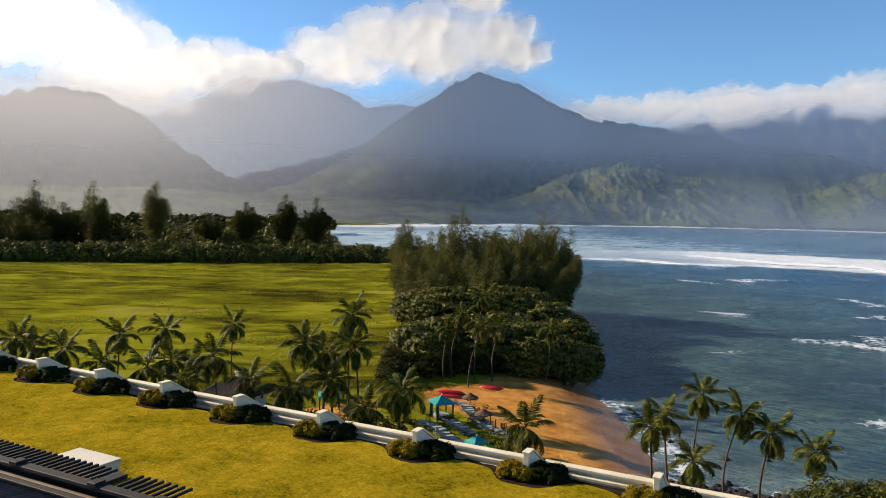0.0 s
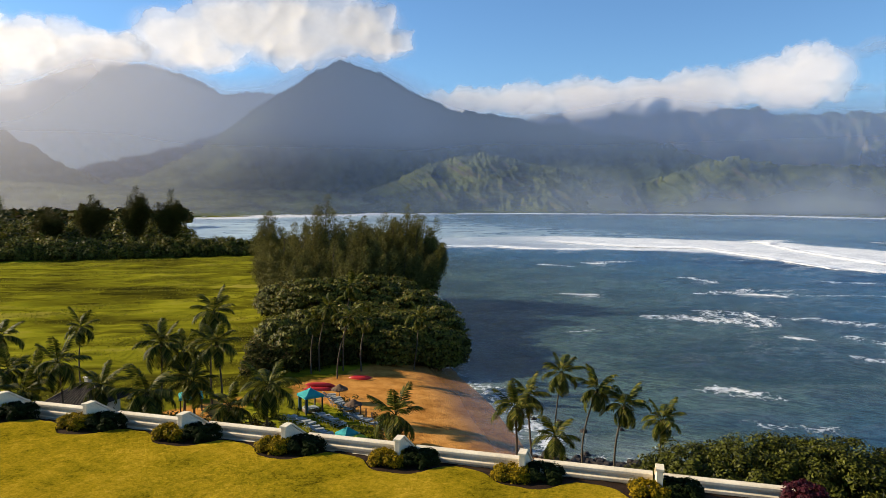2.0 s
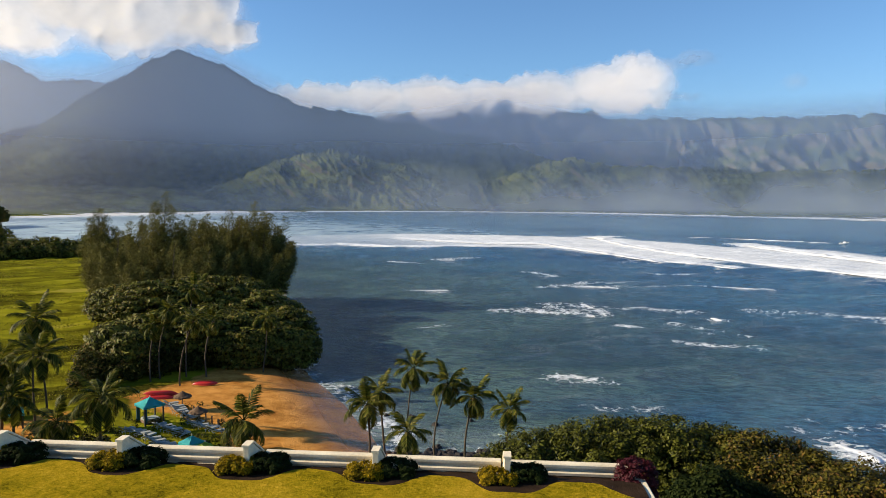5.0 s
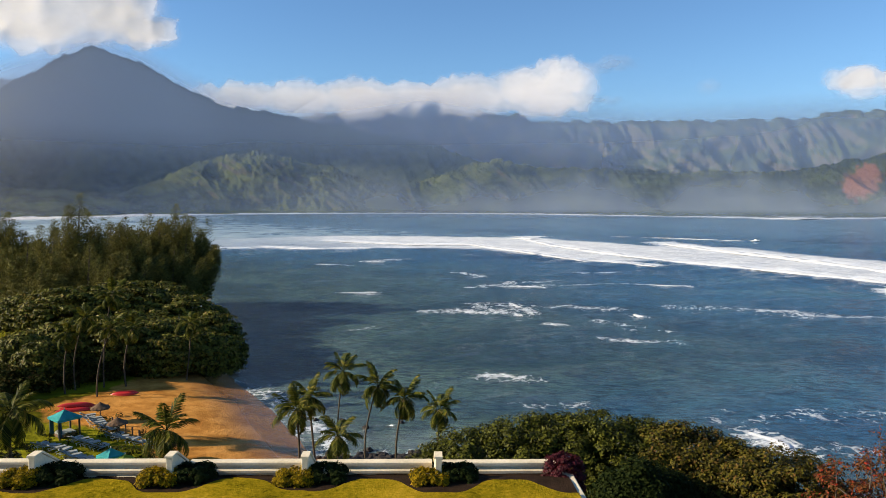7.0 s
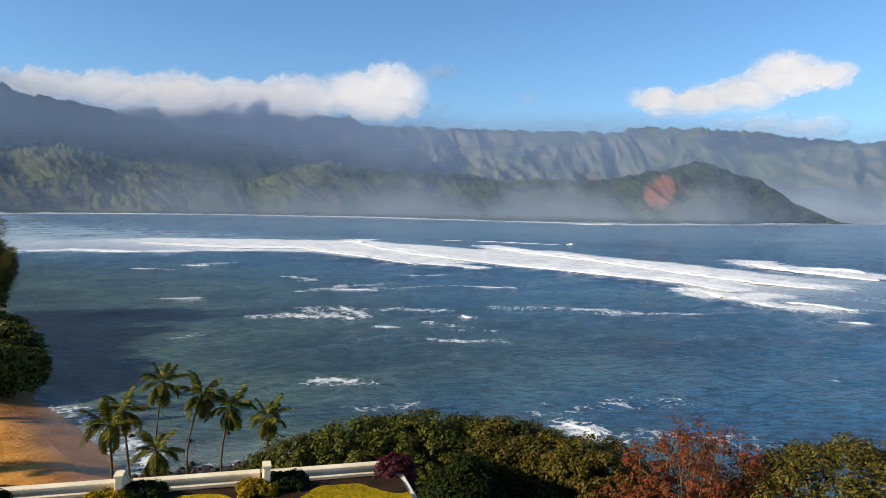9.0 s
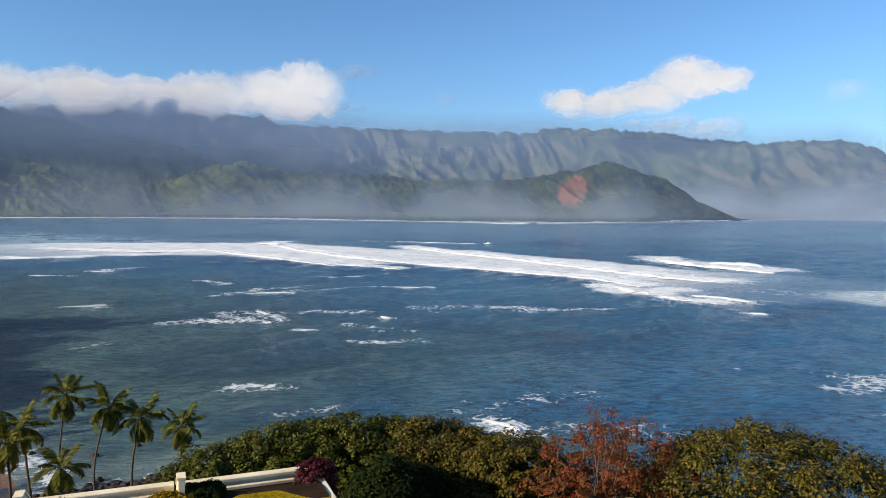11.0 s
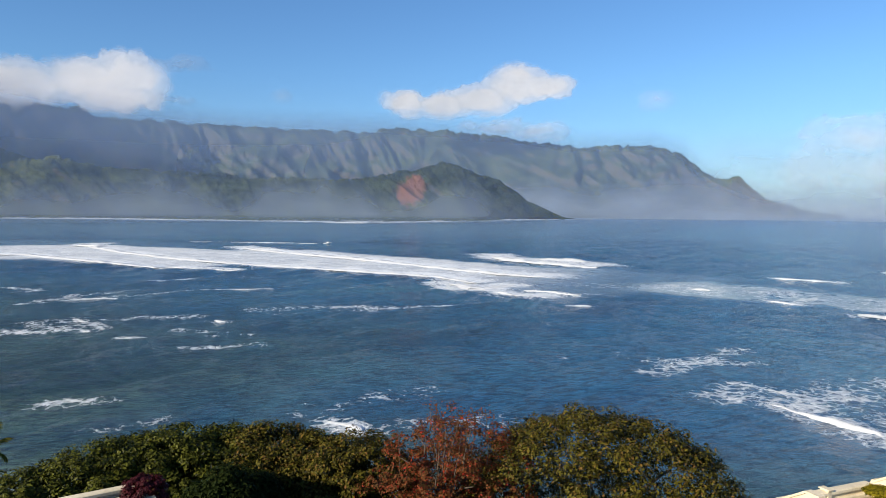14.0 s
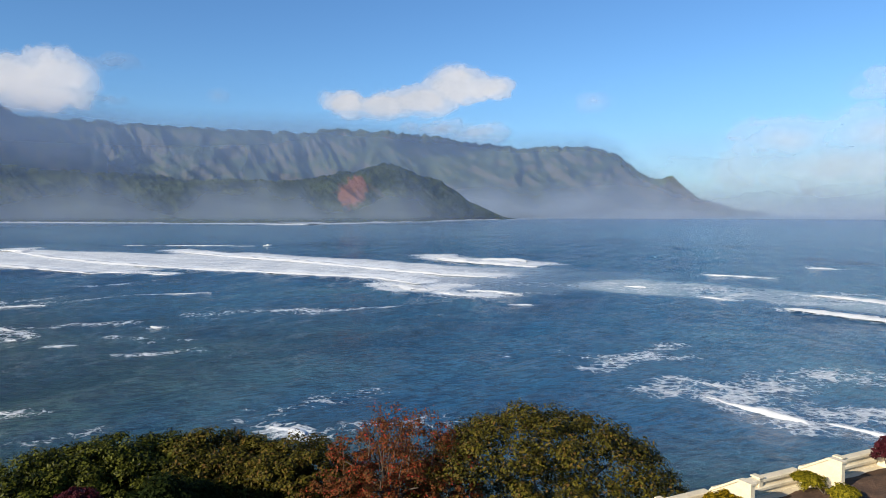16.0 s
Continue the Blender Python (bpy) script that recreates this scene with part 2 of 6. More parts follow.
GROUND, SEA = ground_material(), sea_material()
# MOUNTAIN is darkened for backlit ranges; CLIFFS is a lighter, front-lit copy
MOUNTAIN = mountain_material("mountain", (0.022, 0.036, 0.020), (0.060, 0.078, 0.034), (0.075, 0.064, 0.054))
CLIFFS = mountain_material("cliffs", (0.040, 0.062, 0.036), (0.10, 0.125, 0.058), (0.14, 0.125, 0.105))
HILLS = mountain_material("green_hills", (0.013, 0.025, 0.010), (0.100, 0.118, 0.031), (0.080, 0.064, 0.042), 0.075, 16.0)
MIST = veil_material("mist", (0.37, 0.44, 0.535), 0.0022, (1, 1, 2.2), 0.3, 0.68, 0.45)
# distance haze and sun glare are put into these two sheet colours
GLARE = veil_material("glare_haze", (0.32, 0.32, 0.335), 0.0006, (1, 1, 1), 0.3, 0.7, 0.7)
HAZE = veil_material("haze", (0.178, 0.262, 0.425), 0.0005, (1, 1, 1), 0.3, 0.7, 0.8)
CLOUD = veil_material("cloud", (0.51, 0.515, 0.53), 0.004, (1, 1, 1.3), 0.2, 0.6, 0.78, 4, 0.28, (0.46, 0.465, 0.48))
WALL = surface("painted_plaster", (0.46, 0.39, 0.26), (0.76, 0.675, 0.49), 0.6, 9, 0.8, 0.25, 0.01)
# soil colour pulled towards black to stand in for shade at the wall
SOIL = surface("shade_dark_soil", (0.012, 0.008, 0.005), (0.042, 0.025, 0.015), 1.2, 14, 0.95, 0.8, 0.06, 0.04)
BEDSOIL = surface("brown_bed_soil", (0.045, 0.026, 0.015), (0.15, 0.088, 0.05), 0.8, 9, 0.95, 0.9, 0.08)
BARK = surface("palm_bark", (0.035, 0.028, 0.021), (0.11, 0.088, 0.062), 1.5, 9, 0.9, 0.6, 0.03, 0.08)
WOODBARK = surface("tree_bark", (0.045, 0.035, 0.025), (0.13, 0.10, 0.075), 1.0, 7, 0.92, 0.7, 0.04)
FROND = leaf_material("palm_leaf", (0.016, 0.026, 0.004), (0.125, 0.135, 0.014), 0.30, 0.55, (0.28, 0.21, 0.045), 0.07)
BROAD = leaf_material("broad_leaf", (0.004, 0.007, 0.002), (0.106, 0.112, 0.013), 0.14, 0.45, spec=0.08)
OLIVE = leaf_material("olive_leaf", (0.005, 0.006, 0.002), (0.122, 0.106, 0.012), 0.08, 0.45, (0.16, 0.085, 0.025), spec=0.07)
REDLEAF = leaf_material("red_leaf", (0.060, 0.036, 0.010), (0.20, 0.062, 0.020), 0.3, 0.6, (0.36, 0.028, 0.016))
BURGUNDY = leaf_material("burgundy_leaf", (0.025, 0.005, 0.007), (0.085, 0.014, 0.020), 0.25, 0.5)
LIMELEAF = leaf_material("lime_hedge_leaf", (0.03, 0.035, 0.003), (0.33, 0.27, 0.016), 0.25, 0.6, spec=0.04)
YELLOW = leaf_material("croton_leaf", (0.030, 0.030, 0.004), (0.40, 0.265, 0.008), 0.3, 0.6, spec=0.03)
# near-black leaf colour with shade put into it: pier bushes and hollow
SHADED_HEDGE = leaf_material("shaded_hedge_leaf", (0.006, 0.012, 0.003), (0.026, 0.036, 0.008), 0.2, 0.6, spec=0.03)
NEEDLE = leaf_material("ironwood_needles", (0.022, 0.024, 0.007), (0.225, 0.205, 0.045), 0.22, 0.65)
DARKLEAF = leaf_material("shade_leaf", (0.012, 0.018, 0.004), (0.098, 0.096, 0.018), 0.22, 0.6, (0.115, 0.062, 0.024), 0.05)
BEACHLEAF = leaf_material("beach_almond_leaf", (0.010, 0.014, 0.004), (0.205, 0.205, 0.030), 0.22, 0.5, (0.22, 0.15, 0.04), 0.08)
GRASS = leaf_material("meadow_grass", (0.075, 0.078, 0.006), (0.26, 0.25, 0.015), 0.35, 0.7, (0.26, 0.20, 0.04), 0.03)
ROCK = surface("lava_rock", (0.007, 0.006, 0.006), (0.034, 0.028, 0.025), 0.8, 5, 0.85, 0.9, 0.1)


# ---- shapes ----
def quick_mesh(name, verts, faces, mat=None, smooth=False):
    me = bpy.data.meshes.new(name)
    verts, faces = np.asarray(verts, np.float32), np.asarray(faces, np.int32)
    k = faces.shape[1]
    me.vertices.add(len(verts))
    me.vertices.foreach_set("co", verts.ravel())
    me.loops.add(faces.size)
    me.loops.foreach_set("vertex_index", faces.ravel())
    me.polygons.add(len(faces))
    me.polygons.foreach_set("loop_start", np.arange(0, faces.size, k, dtype=np.int32))
    me.polygons.foreach_set("use_smooth", np.full(len(faces), smooth))
    me.update(calc_edges=True)
    if mat:
        me.materials.append(mat)
    return me


def set_attr(me, name, values):
    a = me.attributes.new(name, "FLOAT", "POINT")
    a.data.foreach_set("value", np.asarray(values, np.float32).ravel())


def grid_faces(n, m):
    """Quads of a grid of n rows by m columns."""
    i = np.arange(n * m).reshape(n, m)
    return np.stack([i[:-1, :-1], i[:-1, 1:], i[1:, 1:], i[1:, :-1]], -1).reshape(-1, 4)


def hashed(ix, iy, seed):
    h = (ix.astype(np.int64) * 374761393 + iy.astype(np.int64) * 668265263 + seed * 1442695041) & 0x7FFFFFFF
    h = ((h ^ (h >> 13)) * 1274126177) & 0x7FFFFFFF
    return ((h ^ (h >> 16)) & 0xFFFF) / 65535.0


def vnoise(x, y, seed=0):
    x, y = np.broadcast_arrays(np.asarray(x, float), np.asarray(y, float))
    ix, iy = np.floor(x), np.floor(y)
    fx, fy = x - ix, y - iy
    fx, fy = fx * fx * (3 - 2 * fx), fy * fy * (3 - 2 * fy)
    a, b = hashed(ix, iy, seed), hashed(ix + 1, iy, seed)
    c, d = hashed(ix, iy + 1, seed), hashed(ix + 1, iy + 1, seed)
    return (a * (1 - fx) + b * fx) * (1 - fy) + (c * (1 - fx) + d * fx) * fy


def fbm(x, y, seed=0, octaves=5, gain=0.5):
    total, amp, out = 0, 1, 0
    for o in range(octaves):
        out = out + amp * vnoise(np.asarray(x) * 2 ** o, np.asarray(y) * 2 ** o, seed + o)
        total, amp = total + amp, amp * gain
    return out / total


def ridged(x, y, seed=0, octaves=4):
    total, amp, out = 0, 1, 0
    for o in range(octaves):
        out = out + amp * (1 - np.abs(2 * vnoise(np.asarray(x) * 2 ** o, np.asarray(y) * 2 ** o, seed + o) - 1))
        total, amp = total + amp, amp * 0.5
    return out / total


def step(a, b, x):
    k = np.clip((np.asarray(x, float) - a) / (b - a), 0, 1)
    return k * k * (3 - 2 * k)


def part(name, shape, material, parent, label=""):
    """One mesh object, from a bmesh or a mesh, under a thing or a part (or at the top, with no parent)."""
    if isinstance(shape, bmesh.types.BMesh):
        me = bpy.data.meshes.new(name)
        shape.to_mesh(me)
        shape.free()
    else:
        me = shape
    if material and not me.materials:
        me.materials.append(material)
    ob = new(name, me)
    if parent:
        ob.parent = parent
    if label:
        ob["label"] = label
    return ob


def box(bm, size, at=(0, 0, 0), turn=None, bevel=0.0):
    m = Matrix.Translation(at) @ (turn or Matrix.Identity(4)) @ Matrix.Diagonal((*size, 1))
    made = bmesh.ops.create_cube(bm, size=1, matrix=m)
    if bevel:
        edges = list({e for v in made["verts"] for e in v.link_edges})
        bmesh.ops.bevel(bm, geom=edges, offset=bevel, segments=1, affect="EDGES", profile=0.5)


def boxed(size, at=(0, 0, 0), turn=None, bevel=0.0):
    bm = bmesh.new()
    box(bm, size, at, turn, bevel)
    return bm


def tube(points, radii, sides=8):
    """A tapered tube along points."""
    pts = [Vector(p) for p in points]
    verts = []
    for i, p in enumerate(pts):
        d = (pts[min(i + 1, len(pts) - 1)] - pts[max(i - 1, 0)]).normalized()
        u = d.orthogonal().normalized() if i == 0 else (u - d * u.dot(d)).normalized()
        w = d.cross(u)
        for k in range(sides):
            a = 2 * math.pi * k / sides
            verts.append(p + (u * math.cos(a) + w * math.sin(a)) * radii[i])
    faces = []
    for i in range(len(pts) - 1):
        for k in range(sides):
            faces.append((i * sides + k, i * sides + (k + 1) % sides, (i + 1) * sides + (k + 1) % sides, (i + 1) * sides + k))
    return quick_mesh("tube", [tuple(v) for v in verts], faces, smooth=True)


def leaves(name, centers, normals, size, aspect=0.5, mat=None, along=None, rng=None):
    """One four-cornered leaf at each centre, turned about its normal (or drawn out along a given way)."""
    n = len(centers)
    normals = normals / (np.linalg.norm(normals, axis=1, keepdims=True) + 1e-9)
    r = along if along is not None else rng.normal(size=(n, 3))
    t = r - normals * np.sum(r * normals, 1, keepdims=True)
    t /= np.linalg.norm(t, axis=1, keepdims=True) + 1e-9
    b = np.cross(normals, t)
    s = np.asarray(size).reshape(-1, 1) * np.ones((n, 1))
    quad = np.stack([centers - t * s * 0.5, centers + b * s * aspect * 0.5 + normals * s * 0.06, centers + t * s * 0.5, centers - b * s * aspect * 0.5 + normals * s * 0.06], 1)
    return quick_mesh(name, quad.reshape(-1, 3), np.arange(n * 4).reshape(n, 4), mat)


def crown(rng, radii, clumps, per_clump, clump_r, size, mat, aspect=0.55, flat=0.0, seed_noise=0.25, low=-0.35, boxy=1.0, layer=0.8):
    """Leaf clumps spread over an uneven ellipsoid, open between them."""
    v = rng.normal(size=(clumps * 3, 3))
    v /= np.linalg.norm(v, axis=1, keepdims=True)
    v = v[v[:, 2] > low][:clumps]
    rad = 1 - seed_noise * rng.random(len(v)) ** 1.3
    inner = rng.random(len(v)) < 0.18
    rad[inner] *= rng.uniform(0.4, 0.8, inner.sum())
    if boxy != 1.0:
        v = np.sign(v) * np.abs(v) ** boxy
    cc = v * rad[:, None] * np.asarray(radii)
    cr = clump_r * rng.uniform(0.6, 1.35, len(v))
    k = rng.integers(0, len(v), clumps * per_clump)
    w = rng.normal(size=(len(k), 3))
    w /= np.linalg.norm(w, axis=1, keepdims=True)
    w[:, 2] = np.where(rng.random(len(k)) < 0.7, np.abs(w[:, 2]), w[:, 2])
    pos = cc[k] + w * (cr[k] * rng.uniform(0.55, 1.08, len(k)))[:, None] * np.array([1, 1, layer])
    nor = w + v[k] * 0.5 + np.array([0, 0, 0.35 + flat]) + rng.normal(size=w.shape) * 0.45
    return leaves("crown", pos, nor, size * rng.uniform(0.6, 1.3, len(k)), aspect, mat, rng=rng)


# ---- ground and sea ----
def polar(az, d):
    return (d * math.sin(radians(az)), d * math.cos(radians(az)))


NEAR_COAST = [(150, -320), (110, -120), (82, -50), (67, -15), (61, 5), (58, 20), (56, 35), (53, 50), (50, 62), (44, 72), (32, 76), (25.5, 80), (25.5, 92), (26, 104), (25, 114), (24.5, 126), (29, 150),
              (34, 190), (42, 235), (38, 300), (5, 390), (-35, 480), (-80, 600), (-160, 800), (-260, 1100), (-290, 1350)]
FAR_COAST = [polar(a, d) for a, d in ((-8, 1470), (-3, 1650), (5, 2000), (17, 2300), (26, 2300), (36, 2150), (40, 2000), (48, 1800), (55, 1640), (62, 1900), (67, 2300), (71, 2560), (72.5, 3000), (76, 3800), (82, 4400), (87.5, 4750))]
COAST = np.array(NEAR_COAST + FAR_COAST)
FAR_AZ = np.array([-60, -8, -3, 5, 17, 26, 36, 40, 48, 55, 62, 67, 71, 72.5, 76, 82, 87.5, 95])
FAR_D = np.array([1200, 1470, 1650, 2000, 2300, 2300, 2150, 2000, 1800, 1640, 1900, 2300, 2560, 3000, 3800, 4400, 4750, 4750])
LAND = np.vstack([COAST, [(7000, 200), (7000, 9000), (-9000, 9000), (-9000, -9000), (200, -9000)]])
BEACH = np.array([(30, 66), (34, 74), (34, 90), (36, 108), (34, 145), (22, 140), (12, 124), (5, 113), (-3, 107), (-1, 99), (5, 94), (9, 87), (8, 80), (6, 66)])
GARDEN_PATH = np.array([(-23, 86), (-13, 89), (-8, 96), (-10, 101), (-17, 99), (-24, 93)])
REEF_BREAK = [(290, 50, 30), (275, -10, 20), (240, -70, 22), (200, -200, 25)]
# carpets of white water behind the breaking crests, in plan
WASHES = [
    np.array([(85, 500), (116, 620), (225, 640), (342, 547), (368, 500), (335, 440), (306, 345), (275, 275), (244, 290), (250, 341), (246, 406), (211, 440), (154, 452), (125, 483)]),
    np.array([(346, 493), (312, 413), (292, 343), (281, 271), (281, 224), (279, 186), (276, 153), (262, 125), (240, 112), (232, 92), (238, 76), (292, 36), (345, 30), (362, 100), (352, 146), (378, 213), (396, 289), (410, 327), (402, 385), (374, 372), (376, 440), (372, 508)]),
]


# breaking crests in plan, each with its height
BREAK_A = [
    ((346, 493), (312, 413), (291, 343), (279, 271), (279, 224), (277, 186), (275, 153), (262, 128), 1.35),
    ((345, 485), (352, 502), (366, 506), 1.9),
    ((396, 384), (381, 353), (360, 294), (346, 247), (327, 204), (311, 161), (301, 132), (300, 108), 1.7),
    ((412, 186), (390, 170), (376, 142), (364, 110), 2.2),
    ((252, 132), (237, 118), (241, 111), (258, 107), 1.1),
    ((240, 109), (230, 97), (230, 85), 0.9),
    ((192, 542), (226, 466), (264, 443), (257, 402), (249, 341), (242, 293), 1.25),
    ((250, 291), (252, 253), 0.8),
    ((89, 481), (125, 483), (154, 448), (208, 438), 1.0),
]
BREAK_B = [
    ((120, 14), (118, 5), (113, -3), (108, -9), 0.9),
    ((129, 12), (128, 5), 0.6),
    ((111, -10), (108, -16), (105, -21), 0.7),
    ((353, 19), (344, -7), 1.0),
    ((413, -27), (408, -38), 1.3),
    ((280, -20), (272, -30), (259, -43), 1.1),
    ((238, -10), (229, -22), (218, -37), 1.1),
    ((286, 46), (286, 39), 0.8),
    ((260, 17), (254, 6), 0.8),
    ((217, 69), (216, 64), 0.5),
    ((408, 150), (403, 126), 2.0),
    ((247, 98), (246, 88), (244, 78), 0.9),
]
BREAK_C = [
    ((139, 217), (147, 214), (154, 207), 0.5),
    ((108, 178), (105, 164), (109, 157), 0.5),
    ((137, 143), (136, 139), 0.5),
    ((188, 198), (202, 184), 0.4),
    ((65, 103), (68, 101), (71, 98), 0.3),
    ((79, 61), (78, 57), (78, 55), 0.5),
    ((98, 173), (101, 164), 0.5),
    ((119, 175), (114, 159), 0.5),
    ((107, 141), (107, 139), 0.5),
    ((82, 224), (94, 222), 0.4),
    ((96, 173), (102, 168), 0.4),
    ((129, 218), (136, 215), 0.3),
    ((141, 342), (148, 338), 0.4),
    ((152, 267), (154, 251), 0.4),
    ((115, 339), (124, 323), 0.4),
    ((131, 506), (155, 450), 0.6),
]


def inside(px, py, poly):
    hit = np.zeros(px.shape, bool)
    for (x1, y1), (x2, y2) in zip(poly, np.roll(poly, -1, 0)):
        cross = (y1 > py) != (y2 > py)
        hit ^= cross & (px < (x2 - x1) * (py - y1) / (y2 - y1 + 1e-12) + x1)
    return hit


def gap(px, py, line, closed=False):
    best = np.full(px.shape, 1e9)
    pts = np.asarray(line, float)
    for (x1, y1), (x2, y2) in zip(pts[:-1, :2], pts[1:, :2]):
        dx, dy = x2 - x1, y2 - y1
        k = np.clip(((px - x1) * dx + (py - y1) * dy) / (dx * dx + dy * dy + 1e-9), 0, 1)
        best = np.minimum(best, np.hypot(px - x1 - k * dx, py - y1 - k * dy))
    return best


def spread(centre, fine, reach, n):
    u = np.linspace(-math.asinh(reach / fine), math.asinh(reach / fine), n)
    return centre + fine * np.sinh(u)


def shore(px, py):
    """Distance inland from the waterline; out at sea negative."""
    return np.where(inside(px, py, LAND), 1, -1) * gap(px, py, COAST)


def land_height(px, py):
    d = shore(px, py) + (fbm(px * 0.08, py * 0.08, 5, 3) - 0.5) * 3
    z = np.where(d > 0, 2.7 * (1 - np.exp(-d / 9)), np.maximum(d * 0.09, -12))
    away = gap(px, py, [(8, 22), (45, -20)])
    z = z + 13 * step(44, 10, away) * step(2, 30, d)
    meadow = step(6, 40, d) * step(60, 110, py)
    z = z + meadow * ((fbm(px * 0.02, py * 0.02, 9, 4) - 0.5) * 2.2 + (fbm(px * 0.22, py * 0.5, 19, 3) - 0.5) * 1.7)
    far = step(900, 2600, np.hypot(px, py)) * step(0, 300, d)
    return z + far * 14


gx, gy = np.meshgrid(spread(-10, 85, 5600, 360), spread(170, 75, 5600, 360))
gz = land_height(gx, gy)
gd = shore(gx, gy)
me = quick_mesh("ground", np.stack([gx, gy, gz], -1).reshape(-1, 3), grid_faces(*gx.shape), GROUND, True)
beach_d = np.where(inside(gx, gy, BEACH), 1, -1) * gap(gx, gy, np.vstack([BEACH, BEACH[:1]]))
path_d = np.where(inside(gx, gy, GARDEN_PATH), 1, -1) * gap(gx, gy, np.vstack([GARDEN_PATH, GARDEN_PATH[:1]]))
beach_d = np.maximum(beach_d, path_d)
far_sand = step(40, 10, np.abs(gd)) * step(700, 1000, np.hypot(gx, gy)) * step(900, 300, gx)
set_attr(me, "sand", np.maximum(np.clip(0.5 + beach_d * 0.12, 0, 1), 0.4 * far_sand))
set_attr(me, "wet", step(9.5, 2.0, gd) * step(300, 200, gy))
set_attr(me, "woods", np.maximum(step(380, 430, gy), step(60, 40, gy) * (gx > 0)) * (1 - far_sand))
tagged(new("ground", me), "flat green coastal meadow with an orange sand beach", "ground", kind="structure")

sx, sy = np.meshgrid(spread(120, 62, 5600, 460), spread(150, 62, 5600, 460))
sd = -shore(sx, sy)
sea_z = (fbm(sx * 0.05 + sy * 0.01, sy * 0.11, 31, 4) - 0.5) * 1.5 * step(0, 40, sd) * step(1200, 500, np.hypot(sx, sy))
foam = np.zeros(sx.shape)
for (x1, y1, w1), (x2, y2, w2) in zip(REEF_BREAK[:-1], REEF_BREAK[1:]):
    dx, dy = x2 - x1, y2 - y1
    k = np.clip(((sx - x1) * dx + (sy - y1) * dy) / (dx * dx + dy * dy), 0, 1)
    e = np.hypot(sx - x1 - k * dx, sy - y1 - k * dy) / (w1 + (w2 - w1) * k)
    foam = np.maximum(foam, step(1.25, 0.55, e + (fbm(sx * 0.012, sy * 0.012, 3, 4) - 0.5) * 0.9))
murk_haze = step(0.05, 0.8, foam) * 0.7
foam *= 0.5
white_water = np.zeros(sx.shape)
for edge in WASHES:
    deep_in = np.where(inside(sx, sy, edge), 1, -1) * gap(sx, sy, edge, True) + (fbm(sx * 0.02, sy * 0.02, 14, 4) - 0.5) * 14
    white_water = np.maximum(white_water, step(-9, 9, deep_in))
white_water *= (0.14 + 0.86 * step(70, 170, sy)) * (0.45 + 0.55 * step(150, 260, sx))
foam = np.maximum(foam, 0.5 * step(0.05, 0.8, white_water))
# looser patches of foam inside the reef
STREAKS = [((90, 174), (114, 163), 4, 0.8), ((110, 182), (141, 155), 5, 0.8), ((141, 155), (160, 135), 4, 0.5), ((140, 219), (182, 201), 6, 0.8), ((62, 104), (72, 97), 2.0, 0.7), ((60, 86), (70, 82), 2.6, 0.62),
           ((142, 345), (164, 346), 9, 0.8), ((199, 249), (216, 238), 5, 0.8), ((102, 125), (110, 117), 2, 0.7), ((122, 139), (124, 128), 4, 0.8), ((148, 251), (154, 247), 4, 0.7), ((89, 222), (95, 218), 4, 0.8),
           ((189, 200), (203, 184), 5, 0.8), ((160, 148), (194, 105), 6, 0.85), ((107, 117), (117, 109), 3, 0.8), ((82, 66), (103, 58), 4.5, 0.75), ((78, 62), (78, 52), 3, 0.72), ((84, 71), (87, 68), 1.5, 0.7),
           ((94, 44), (96, 34), 3, 0.6), ((229, 92), (251, 70), 7, 0.8), ((84, 51), (92, 39), 3.5, 0.8), ((145, 35), (151, 15), 6, 0.85), ((136, 27), (166, 17), 5, 0.85), ((125, 3), (148, -16), 9, 0.95),
           ((114, -3), (119, -19), 7, 0.9), ((139, 50), (139, 44), 2, 0.7), ((276, 5), (257, -17), 14, 0.9), ((280, 97), (285, 15), 20, 0.55), ((285, 15), (291, -43), 20, 0.55), ((228, 100), (238, 85), 7, 0.9),
           ((120, 127), (126, 120), 3, 0.8), ((166, 130), (176, 118), 4, 0.6), ((150, 225), (176, 222), 6, 0.7), ((60, 157), (66, 156), 3, 0.6), ((30, 82), (30.5, 100), 2.2, 1.0), ((30.5, 100), (28.5, 115), 2.6, 1.0), ((58, 22), (66, -4), 5, 0.9), ((56, 48), (58, 26), 5, 0.9)]
for p1, p2, wide, much in STREAKS:
    e = gap(sx, sy, (p1, p2)) / wide
    foam = np.maximum(foam, much * 0.66 * step(1.5, 0.0, e + (fbm(sx * 0.09, sy * 0.09, 12, 4) - 0.5) * 1.0))
for *line, high in BREAK_A + BREAK_B + BREAK_C:
    e = gap(sx, sy, np.array(line) * (1 + 0.012 * high))
    foam = np.maximum(foam, step(2 + 9 * high, 0, e) * 0.62)
for *line, high in BREAK_A:
    e = gap(sx, sy, np.array(line) * (1 + 0.03 * high))
    foam = np.maximum(foam, 0.9 * step(15 * high, 3, e + (fbm(sx * 0.03, sy * 0.03, 8, 4) - 0.5) * 12))
far_d = np.hypot(sx, sy)
foam = np.maximum(foam, 0.5 * step(260, 20, sd) * step(700, 1200, far_d))
foam = np.maximum(foam, 0.42 * step(4.5, 0.6, np.abs(sd - 1.0)) * step(250, 150, far_d))
foam = np.maximum(foam, 0.55 * step(16, 4, sd) * step(70, 50, sy))
murk_haze = np.maximum(murk_haze, 0.95 * step(900, 60, sd) * step(420, 700, far_d) * step(560, 120, sx))
# far water made paler in colour for distance haze and glare
murk_haze = np.maximum(murk_haze, 0.20 * step(500, 1000, far_d))
